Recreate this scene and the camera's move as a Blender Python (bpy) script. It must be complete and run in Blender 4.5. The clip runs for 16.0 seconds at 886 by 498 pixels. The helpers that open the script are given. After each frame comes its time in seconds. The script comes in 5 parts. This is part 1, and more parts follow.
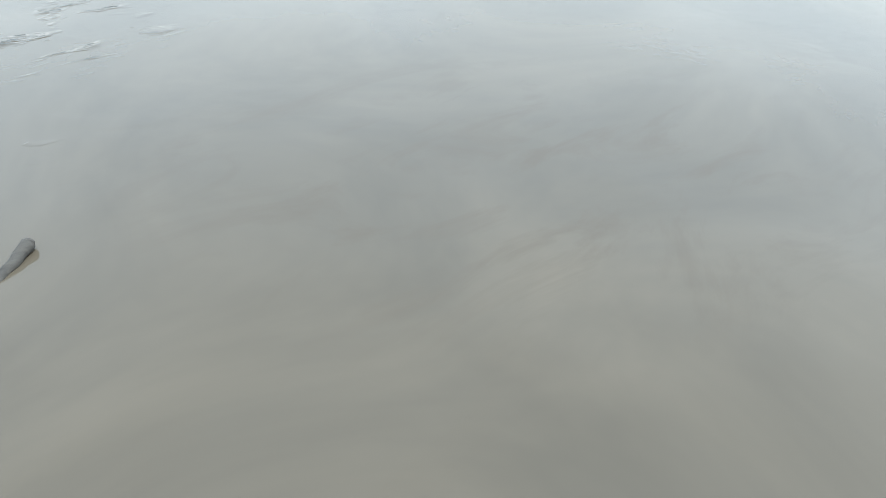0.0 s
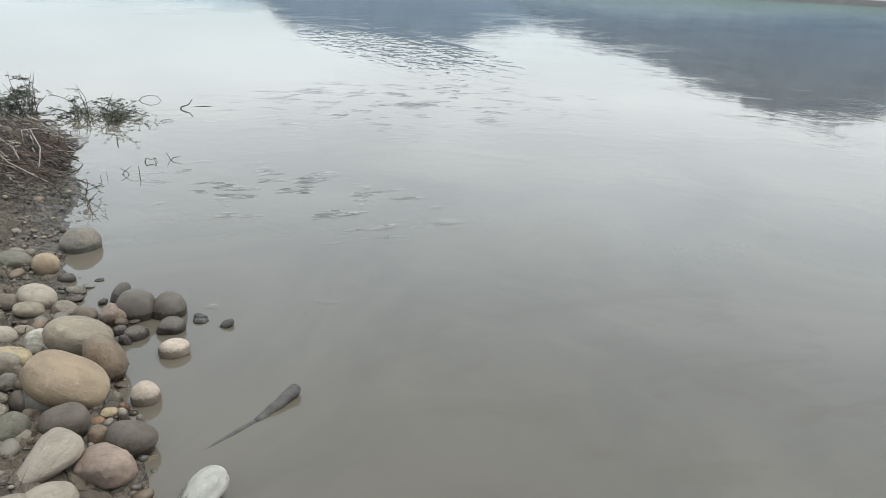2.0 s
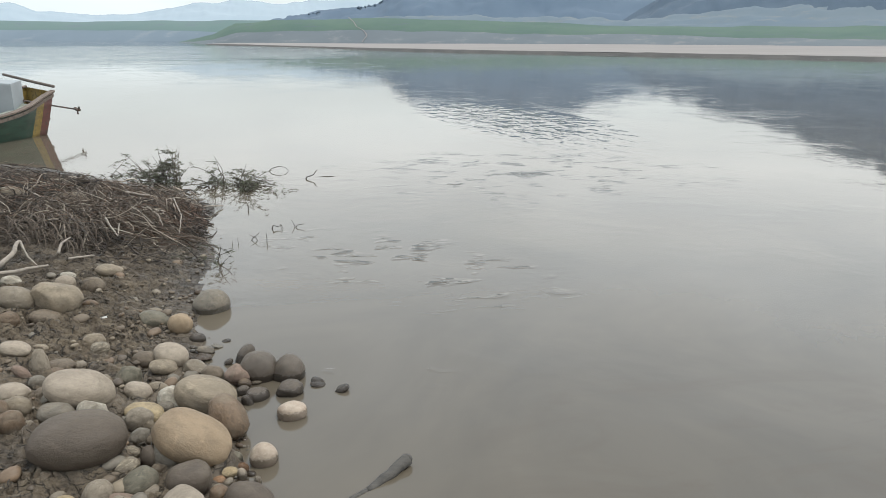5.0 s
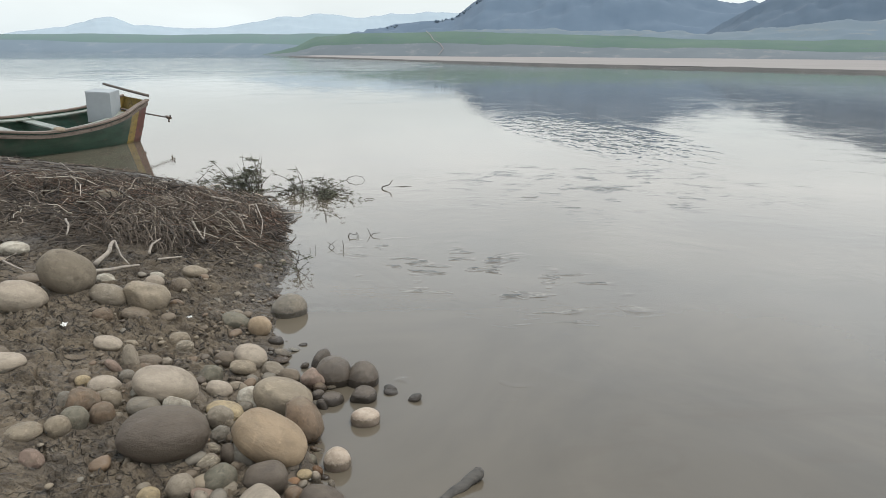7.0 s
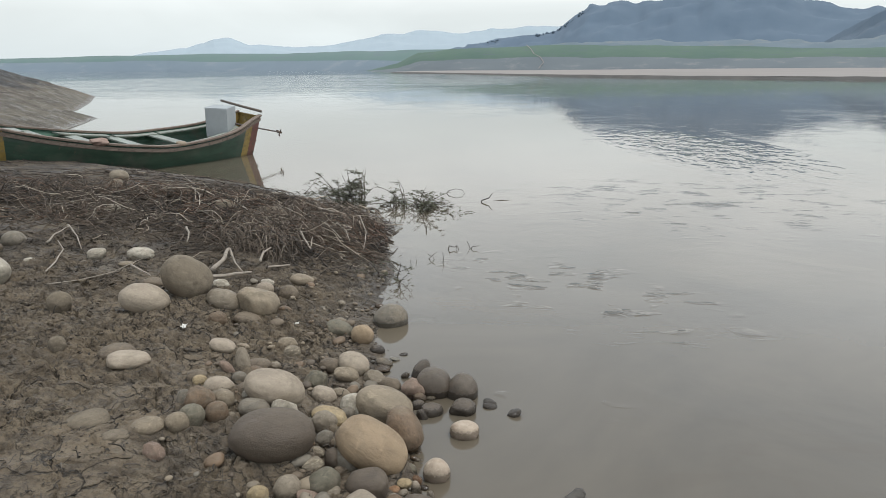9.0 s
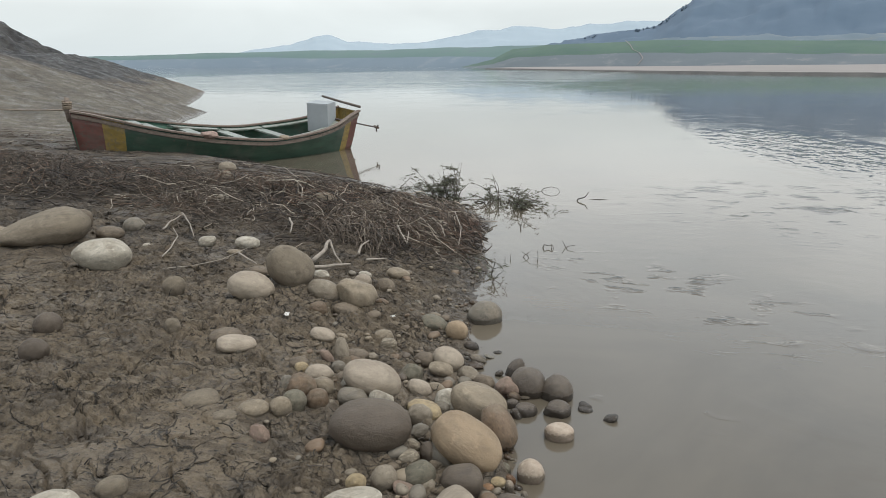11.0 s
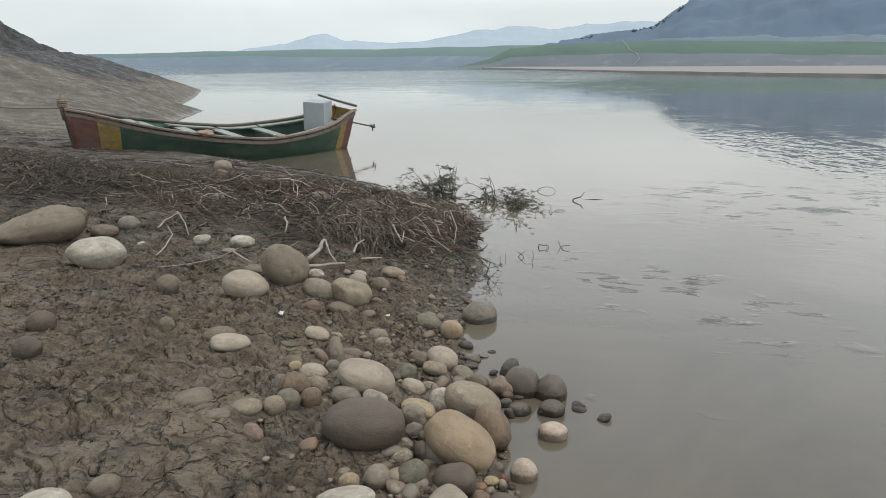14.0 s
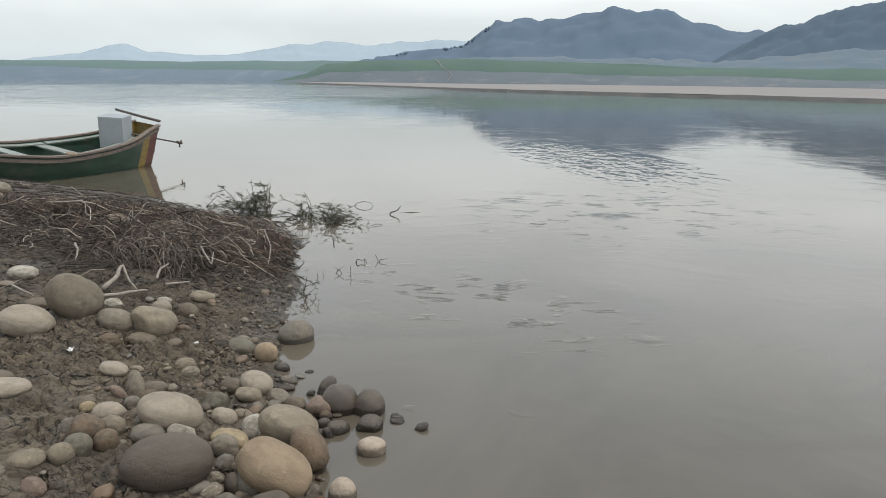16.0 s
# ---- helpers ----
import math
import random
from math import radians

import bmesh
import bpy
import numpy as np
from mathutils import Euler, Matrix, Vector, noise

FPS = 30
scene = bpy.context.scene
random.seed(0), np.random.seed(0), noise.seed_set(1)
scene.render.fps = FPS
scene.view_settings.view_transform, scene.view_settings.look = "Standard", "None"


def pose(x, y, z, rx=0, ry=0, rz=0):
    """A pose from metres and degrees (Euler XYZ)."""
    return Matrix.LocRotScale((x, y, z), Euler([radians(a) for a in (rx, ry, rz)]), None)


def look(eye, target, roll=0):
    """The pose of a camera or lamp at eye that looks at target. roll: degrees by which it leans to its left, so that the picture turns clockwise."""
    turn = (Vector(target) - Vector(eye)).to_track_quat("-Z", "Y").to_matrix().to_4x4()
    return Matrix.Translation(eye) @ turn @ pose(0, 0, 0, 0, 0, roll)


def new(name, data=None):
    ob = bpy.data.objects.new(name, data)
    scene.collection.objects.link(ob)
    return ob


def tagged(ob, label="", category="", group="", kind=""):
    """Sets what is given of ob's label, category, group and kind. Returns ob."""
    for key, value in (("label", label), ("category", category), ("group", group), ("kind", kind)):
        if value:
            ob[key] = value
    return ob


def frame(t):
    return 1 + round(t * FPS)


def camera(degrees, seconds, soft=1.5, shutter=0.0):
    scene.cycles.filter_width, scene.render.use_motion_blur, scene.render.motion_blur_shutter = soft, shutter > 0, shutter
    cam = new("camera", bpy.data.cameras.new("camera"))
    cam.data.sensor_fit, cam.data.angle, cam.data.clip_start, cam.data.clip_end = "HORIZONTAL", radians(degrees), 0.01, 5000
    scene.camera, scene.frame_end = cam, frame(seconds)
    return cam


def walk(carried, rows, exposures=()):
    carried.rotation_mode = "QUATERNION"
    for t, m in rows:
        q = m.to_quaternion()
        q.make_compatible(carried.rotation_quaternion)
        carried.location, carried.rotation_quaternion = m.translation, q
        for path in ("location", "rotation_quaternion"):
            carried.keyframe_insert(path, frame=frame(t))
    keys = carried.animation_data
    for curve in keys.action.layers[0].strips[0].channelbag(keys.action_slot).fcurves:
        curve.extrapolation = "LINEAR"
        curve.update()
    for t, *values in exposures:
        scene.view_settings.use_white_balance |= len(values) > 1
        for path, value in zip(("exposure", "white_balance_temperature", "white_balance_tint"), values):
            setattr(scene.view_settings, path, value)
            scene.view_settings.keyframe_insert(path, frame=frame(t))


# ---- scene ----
cam = camera(65.4, 16.0, soft=0.7)
PATH = [
    (0, (0.648, 0.142, 1.539), (1.662, 1.354, 0.313), 2.5),
    (0.5, (0.648, 0.142, 1.539), (1.55, 1.556, 0.449), 2.3),
    (1, (0.648, 0.142, 1.539), (1.411, 1.734, 0.599), 2.3),
    (1.5, (0.614, 0.183, 1.535), (1.222, 1.885, 0.677), 1.7),
    (2, (0.605, 0.2, 1.546), (1.147, 1.973, 0.795), 2.5),
    (2.5, (0.595, 0.214, 1.55), (1.075, 2.027, 0.854), 2.0),
    (3, (0.598, 0.213, 1.548), (1.014, 2.062, 0.91), 0.8),
    (3.5, (0.592, 0.221, 1.554), (0.956, 2.096, 0.961), 0.3),
    (4, (0.593, 0.225, 1.552), (0.922, 2.107, 0.96), 0.3),
    (6.5, (0.554, 0.23, 1.55), (0.643, 2.152, 1.005), 0.6),
    (7, (0.547, 0.238, 1.546), (0.59, 2.163, 1.002), 0.6),
    (7.5, (0.541, 0.241, 1.546), (0.527, 2.167, 1.007), 0.3),
    (8, (0.529, 0.244, 1.547), (0.448, 2.172, 1.02), 0.0),
    (8.5, (0.517, 0.243, 1.547), (0.359, 2.169, 1.032), -0.0),
    (9, (0.515, 0.24, 1.544), (0.281, 2.161, 1.037), -0.3),
    (9.5, (0.506, 0.224, 1.545), (0.213, 2.135, 1.035), -0.4),
    (12, (0.453, 0.247, 1.547), (-0.111, 2.097, 1.036), -0.5),
    (12.5, (0.458, 0.244, 1.546), (-0.113, 2.092, 1.039), -0.6),
    (13, (0.456, 0.237, 1.548), (-0.115, 2.086, 1.042), -0.4),
    (13.5, (0.459, 0.235, 1.547), (-0.099, 2.087, 1.039), -0.6),
    (14, (0.475, 0.239, 1.547), (0.0, 2.112, 1.03), -0.1),
    (14.5, (0.498, 0.248, 1.548), (0.166, 2.152, 1.031), -0.0),
    (15, (0.518, 0.264, 1.543), (0.303, 2.185, 1.031), 0.1),
    (15.5, (0.536, 0.264, 1.545), (0.452, 2.205, 1.068), 0.5),
    (16, (0.544, 0.254, 1.551), (0.565, 2.197, 1.078), 0.8),
]
walk(cam, [(t, look(eye, target, roll)) for t, eye, target, roll in PATH],
     exposures=[(0.0, 0.68, 5800, 3), (0.5, 0.60, 5800, 3), (1.0, 0.44, 5860, 4), (1.5, 0.29, 5970, 5), (2.5, 0.11, 6100, 7), (4.0, 0.05, 6260, 8), (7.0, -0.03, 6400, 9), (9.0, -0.15, 6400, 9), (12.0, -0.18, 6400, 9), (14.0, -0.21, 6390, 9), (16.0, -0.25, 6370, 9)])

# ---- light: a thin bright overcast over the river ----
SUN_UP, SUN_TURN = 72.0, 95.0
world = bpy.data.worlds.new("overcast_sky")
scene.world = world
world.use_nodes = True
wn, wl = world.node_tree.nodes, world.node_tree.links
wn.clear()
sky = wn.new("ShaderNodeTexSky")
sky.sky_type, sky.sun_disc = "NISHITA", False
sky.sun_elevation, sky.sun_rotation = radians(SUN_UP), radians(SUN_TURN)
sky.air_density, sky.dust_density, sky.ozone_density = 1.0, 3.0, 1.0
sky_gain = wn.new("ShaderNodeMix")
sky_gain.data_type, sky_gain.blend_type = "RGBA", "MULTIPLY"
sky_gain.inputs["Factor"].default_value = 1.0
sky_gain.inputs["B"].default_value = (0.09, 0.09, 0.09, 1)
lay = wn.new("ShaderNodeTexCoord")
split = wn.new("ShaderNodeSeparateXYZ")
wl.new(lay.outputs["Generated"], split.inputs[0])
clouds = wn.new("ShaderNodeTexNoise")
clouds.inputs["Scale"].default_value, clouds.inputs["Detail"].default_value, clouds.inputs["Distortion"].default_value = 3.0, 5.0, 0.5
stretch = wn.new("ShaderNodeMapping")
stretch.inputs["Scale"].default_value = (1, 1, 3.5)
wl.new(lay.outputs["Generated"], stretch.inputs["Vector"])
wl.new(stretch.outputs[0], clouds.inputs["Vector"])
grade = wn.new("ShaderNodeValToRGB")
stops = grade.color_ramp.elements
stops[0].position, stops[0].color = 0.0, (1.00, 1.09, 1.11, 1)
stops[1].position, stops[1].color = 1.0, (0.80, 0.92, 1.05, 1)
for at, tone in ((0.07, (1.08, 1.14, 1.13, 1)), (0.17, (1.66, 1.68, 1.65, 1)), (0.30, (1.62, 1.72, 1.80, 1)), (0.50, (1.48, 1.65, 1.84, 1)), (0.72, (1.22, 1.36, 1.50, 1))):
    stops.new(at).color = tone
wl.new(split.outputs["Z"], grade.inputs["Fac"])
patchy = wn.new("ShaderNodeMapRange")
patchy.inputs["From Min"].default_value, patchy.inputs["From Max"].default_value = 0.3, 0.7
patchy.inputs["To Min"].default_value, patchy.inputs["To Max"].default_value = 0.93, 1.07
wl.new(clouds.outputs["Fac"], patchy.inputs["Value"])
shaded = wn.new("ShaderNodeMix")
shaded.data_type, shaded.blend_type = "RGBA", "MULTIPLY"
shaded.inputs["Factor"].default_value = 1.0
wl.new(grade.outputs["Color"], shaded.inputs["A"])
wl.new(patchy.outputs[0], shaded.inputs["B"])
veil = wn.new("ShaderNodeMix")
veil.data_type = "RGBA"
veil.inputs["Factor"].default_value = 0.9
wl.new(sky.outputs[0], sky_gain.inputs["A"])
wl.new(sky_gain.outputs["Result"], veil.inputs["A"])
wl.new(shaded.outputs["Result"], veil.inputs["B"])
back = wn.new("ShaderNodeBackground")
back.inputs["Strength"].default_value = 0.92
wl.new(veil.outputs["Result"], back.inputs["Color"])
wout = wn.new("ShaderNodeOutputWorld")
wl.new(back.outputs[0], wout.inputs["Surface"])
sun = new("sun", bpy.data.lights.new("sun", "SUN"))
sun.data.energy, sun.data.angle, sun.data.color = 2.8, radians(22), (1.0, 0.97, 0.92)
sun.matrix_world = look((0, 0, 50), (-50 * math.sin(radians(SUN_TURN)) / math.tan(radians(SUN_UP)), -50 * math.cos(radians(SUN_TURN)) / math.tan(radians(SUN_UP)), 0))

# ---- materials ----
class Shade:
    """A node material with one principled shader, and short calls for the nodes in front of it."""

    def __init__(self, name, rough=0.7, metal=0.0):
        self.mat = bpy.data.materials.new(name)
        self.mat.use_nodes = True
        self.n, self.l = self.mat.node_tree.nodes, self.mat.node_tree.links
        self.p = self.n["Principled BSDF"]
        self.p.inputs["Roughness"].default_value, self.p.inputs["Metallic"].default_value = rough, metal
        self.coord = self.n.new("ShaderNodeTexCoord").outputs["Object"]

    def scaled(self, sx, sy, sz, turn=0.0):
        m = self.n.new("ShaderNodeMapping")
        m.inputs["Scale"].default_value, m.inputs["Rotation"].default_value = (sx, sy, sz), (0, 0, radians(turn))
        self.l.new(self.coord, m.inputs["Vector"])
        return m.outputs[0]

    def noise(self, scale, detail=4.0, rough=0.55, bend=0.0, at=None):
        t = self.n.new("ShaderNodeTexNoise")
        for key, value in (("Scale", scale), ("Detail", detail), ("Roughness", rough), ("Distortion", bend)):
            t.inputs[key].default_value = value
        self.l.new(at or self.coord, t.inputs["Vector"])
        return t.outputs["Fac"]

    def cracks(self, scale, at=None):
        t = self.n.new("ShaderNodeTexVoronoi")
        t.feature = "DISTANCE_TO_EDGE"
        t.inputs["Scale"].default_value = scale
        self.l.new(at or self.coord, t.inputs["Vector"])
        return t.outputs["Distance"]

    def ramp(self, fac, low, high, a=0.0, b=1.0):
        r = self.n.new("ShaderNodeMapRange")
        for key, value in (("From Min", low), ("From Max", high), ("To Min", a), ("To Max", b)):
            r.inputs[key].default_value = value
        self.l.new(fac, r.inputs["Value"])
        return r.outputs[0]

    def math(self, op, a, b):
        m = self.n.new("ShaderNodeMath")
        m.operation = op
        for slot, v in zip(m.inputs, (a, b)):
            if isinstance(v, (int, float)):
                slot.default_value = v
            else:
                self.l.new(v, slot)
        return m.outputs[0]

    def mix(self, fac, a, b, blend="MIX"):
        m = self.n.new("ShaderNodeMix")
        m.data_type, m.blend_type = "RGBA", blend
        for slot, v in ((m.inputs["Factor"], fac), (m.inputs["A"], a), (m.inputs["B"], b)):
            if isinstance(v, (int, float)):
                slot.default_value = v
            elif isinstance(v, tuple):
                slot.default_value = (*v, 1)
            else:
                self.l.new(v, slot)
        return m.outputs["Result"]

    def stretch_at(self, place, size, turn):
        """1 in the middle of an oval of the plan, falling to 0 at its rim."""
        m = self.n.new("ShaderNodeMapping")
        m.vector_type = "TEXTURE"
        m.inputs["Location"].default_value, m.inputs["Scale"].default_value = (*place, 0), (*size, 1000)
        m.inputs["Rotation"].default_value = (0, 0, radians(turn))
        self.l.new(self.coord, m.inputs["Vector"])
        g = self.n.new("ShaderNodeTexGradient")
        g.gradient_type = "SPHERICAL"
        self.l.new(m.outputs[0], g.inputs["Vector"])
        return g.outputs["Fac"]

    def random(self):
        return self.n.new("ShaderNodeObjectInfo").outputs["Random"]

    def island(self):
        return self.n.new("ShaderNodeNewGeometry").outputs["Random Per Island"]

    def height(self):
        s = self.n.new("ShaderNodeSeparateXYZ")
        self.l.new(self.n.new("ShaderNodeNewGeometry").outputs["Position"], s.inputs[0])
        return s.outputs["Z"]

    def colour(self, socket):
        self.l.new(socket, self.p.inputs["Base Color"])
        return self

    def rough(self, socket):
        self.l.new(socket, self.p.inputs["Roughness"])
        return self

    def bump(self, socket, metres, strength=1.0):
        b = self.n.new("ShaderNodeBump")
        b.inputs["Distance"].default_value, b.inputs["Strength"].default_value = metres, strength
        self.l.new(socket, b.inputs["Height"])
        before = self.p.inputs["Normal"].links
        if before:
            self.l.new(before[0].from_socket, b.inputs["Normal"])
        self.l.new(b.outputs[0], self.p.inputs["Normal"])
        return self


def mud_material():
    s = Shade("river_mud", 0.85)
    patches = s.ramp(s.noise(1.1, 5), 0.35, 0.65)
    base = s.mix(patches, (0.130, 0.097, 0.061), (0.179, 0.136, 0.089))
    base = s.mix(s.ramp(s.noise(7, 8, 0.72), 0.48, 0.62, 0, 0.70), base, (0.068, 0.050, 0.032))
    base = s.mix(s.ramp(s.noise(3.2, 8, 0.72), 0.52, 0.66, 0, 0.6), base, (0.186, 0.146, 0.101))
    base = s.mix(s.ramp(s.noise(90, 4, 0.7), 0.56, 0.70, 0, 0.45), base, (0.190, 0.153, 0.110))
    base = s.mix(s.ramp(s.noise(55, 6, 0.72), 0.55, 0.63, 0, 0.8), base, (0.026, 0.020, 0.014))
    bent = s.n.new("ShaderNodeVectorMath")
    bent.operation = "ADD"
    shift = s.n.new("ShaderNodeTexNoise")
    shift.inputs["Scale"].default_value, shift.inputs["Detail"].default_value = 6.0, 5.0
    s.l.new(s.coord, shift.inputs["Vector"])
    small = s.n.new("ShaderNodeVectorMath")
    small.operation = "SCALE"
    small.inputs["Scale"].default_value = 0.22
    s.l.new(shift.outputs["Color"], small.inputs[0])
    s.l.new(s.coord, bent.inputs[0])
    s.l.new(small.outputs[0], bent.inputs[1])
    here = s.ramp(s.noise(1.9, 4), 0.40, 0.54)
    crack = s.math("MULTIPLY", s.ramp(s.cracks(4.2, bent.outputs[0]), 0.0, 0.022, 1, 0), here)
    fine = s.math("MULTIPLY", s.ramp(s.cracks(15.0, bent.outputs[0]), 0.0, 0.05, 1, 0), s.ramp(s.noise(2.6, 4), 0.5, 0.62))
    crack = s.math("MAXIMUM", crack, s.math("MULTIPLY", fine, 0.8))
    # near-black tone puts the shade inside the cracks into the colour
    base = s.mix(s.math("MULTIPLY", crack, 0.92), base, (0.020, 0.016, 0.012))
    wet = s.ramp(s.math("ADD", s.height(), s.math("MULTIPLY", s.noise(5, 4), 0.12)), 0.05, 0.16, 1, 0)
    base = s.mix(s.math("MULTIPLY", wet, 0.55), base, (0.075, 0.060, 0.044))
    base = s.mix(s.ramp(s.noise(8.5, 8, 0.76), 0.47, 0.60, 0, 0.55), base, (0.040, 0.030, 0.021))
    soil = s.math("MULTIPLY", s.ramp(s.stretch_at((-31.0, 27.0), (20.0, 17.0), 30), 0.0, 0.10), s.ramp(s.math("ADD", s.math("MULTIPLY", s.height(), 0.30), s.math("MULTIPLY", s.noise(0.4, 7, 0.7), 0.6)), 0.50, 0.62))
    base = s.mix(s.math("MULTIPLY", soil, 0.95), base, s.mix(s.ramp(s.noise(0.7, 8, 0.75), 0.42, 0.58), (0.016, 0.015, 0.015), (0.046, 0.041, 0.035)))
    drift = s.math("MULTIPLY", s.ramp(s.stretch_at((-5.8, 7.4), (7.5, 4.2), -12), 0.0, 0.45), s.ramp(s.noise(3.5, 8, 0.75), 0.30, 0.58))
    base = s.mix(s.math("MULTIPLY", drift, 0.94), base, (0.034, 0.026, 0.019))
    silt = s.math("MULTIPLY", s.ramp(s.stretch_at((-19.0, 23.0), (15.0, 19.0), 35), 0.0, 0.35), 0.7)
    base = s.mix(s.math("MULTIPLY", silt, s.ramp(soil, 0, 0.5, 1, 0)), base, s.mix(s.ramp(s.noise(0.9, 9, 0.78), 0.40, 0.60), (0.128, 0.112, 0.084), (0.047, 0.041, 0.032)))
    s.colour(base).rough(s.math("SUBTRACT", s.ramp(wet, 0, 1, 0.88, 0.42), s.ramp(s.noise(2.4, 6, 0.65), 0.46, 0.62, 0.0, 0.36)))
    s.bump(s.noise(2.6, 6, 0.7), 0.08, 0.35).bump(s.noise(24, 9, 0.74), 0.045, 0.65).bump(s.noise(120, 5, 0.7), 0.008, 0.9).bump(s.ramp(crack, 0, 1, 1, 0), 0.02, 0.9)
    return s.mat


def stone_material(name, light, dark, rough=0.62, veins=0.0, mottle=0.45, silted=0.55):
    """Water-worn stone: its own tone, faint mottling, fine grain, silt dried on it in patches, and a wet foot at the waterline."""
    s = Shade(name, rough)
    r = s.random()
    moved = s.n.new("ShaderNodeVectorMath")
    moved.operation = "ADD"
    s.l.new(s.coord, moved.inputs[0])
    s.l.new(s.math("MULTIPLY", r, 37.0), moved.inputs[1])
    own = moved.outputs[0]
    tone = s.mix(s.ramp(s.noise(1.5, 4, 0.6, 0.4, own), 0.30, 0.70), dark, light)
    tone = s.mix(s.ramp(r, 0, 1, 0, 0.30), tone, tuple(c * 0.6 for c in dark))
    tone = s.mix(s.ramp(s.noise(5, 7, 0.72, 0.3, own), 0.50, 0.62, 0, mottle), tone, tuple(c * 0.42 for c in dark))
    tone = s.mix(s.ramp(s.noise(7, 6, 0.7, 0.6, own), 0.54, 0.66, 0, mottle), tone, tuple(min(0.7, c * 1.4) for c in light))
    pits = s.ramp(s.noise(17, 5, 0.75, 0.2, own), 0.60, 0.70)
    tone = s.mix(s.math("MULTIPLY", pits, 0.38), tone, tuple(c * 0.35 for c in dark))
    grain = s.noise(46, 5, 0.7, 0, own)
    tone = s.mix(s.ramp(grain, 0.54, 0.68, 0, 0.26), tone, tuple(c * 0.45 for c in dark))
    if veins:
        bands = s.ramp(s.noise(3.0, 3, 0.5, 1.0, s.scaled(0.6, 1.6, 5.0)), 0.53, 0.57, 0, veins)
        tone = s.mix(bands, tone, tuple(min(0.7, c * 1.6) for c in light))
    silt = s.ramp(s.noise(2.2, 8, 0.72, 0.4, own), 0.50, 0.62, 0, silted)
    tone = s.mix(silt, tone, s.mix(s.ramp(s.noise(18, 5, 0.7, 0, own), 0.4, 0.65), (0.20, 0.165, 0.122), (0.135, 0.108, 0.078)))
    wet = s.ramp(s.math("ADD", s.height(), s.math("MULTIPLY", s.noise(9, 4), 0.03)), 0.044, 0.058, 1, 0)
    tone = s.mix(s.math("MULTIPLY", wet, 0.72), tone, tuple(c * 0.28 for c in dark))
    s.rough(s.math("SUBTRACT", s.ramp(silt, 0, 0.85, rough, 0.92), s.math("MULTIPLY", wet, 0.35)))
    s.colour(tone).bump(s.noise(6, 7, 0.6, 0, own), 0.016, 0.45).bump(s.ramp(pits, 0, 1, 1, 0), 0.004, 0.5).bump(grain, 0.004, 0.6)
    s.p.inputs["Specular IOR Level"].default_value = 0.3
    return s.mat


def twig_material(name, a, b, c):
    s = Shade(name, 0.85)
    r = s.island()
    tone = s.mix(s.ramp(r, 0.0, 0.6), a, b)
    tone = s.mix(s.ramp(r, 0.86, 1.0, 0, 0.9), tone, c)
    tone = s.mix(s.ramp(s.noise(40, 4), 0.5, 0.7, 0, 0.5), tone, tuple(v * 0.5 for v in a))
    s.colour(tone).bump(s.noise(90, 3), 0.002, 0.6)
    return s.mat


def paint_material(name, tone, under, wear=0.55, rough=0.5):
    s = Shade(name, rough)
    streak = s.noise(4, 6, 0.6, 0.3, s.scaled(0.5, 2.0, 2.5))
    base = s.mix(s.ramp(streak, 0.35, 0.7), tone, tuple(v * 0.55 for v in tone))
    chips = s.ramp(s.noise(16, 7, 0.7), wear, wear + 0.08, 0, 0.9)
    base = s.mix(chips, base, under)
    grime = s.ramp(s.noise(2.5, 5), 0.5, 0.75, 0, 0.55)
    s.colour(s.mix(grime, base, (0.12, 0.105, 0.085))).rough(s.ramp(chips, 0, 0.9, rough, 0.85))
    s.bump(s.noise(18, 5, 0.6, 0, s.scaled(0.3, 3, 3)), 0.004, 0.5)
    return s.mat


def wood_material(name, tone, dark):
    s = Shade(name, 0.82)
    grain = s.noise(9, 6, 0.6, 0.6, s.scaled(0.25, 5, 5))
    base = s.mix(s.ramp(grain, 0.35, 0.68), dark, tone)
    s.colour(s.mix(s.ramp(s.noise(22, 4), 0.56, 0.7, 0, 0.6), base, tuple(v * 0.5 for v in dark)))
    s.bump(grain, 0.005, 0.6)
    return s.mat


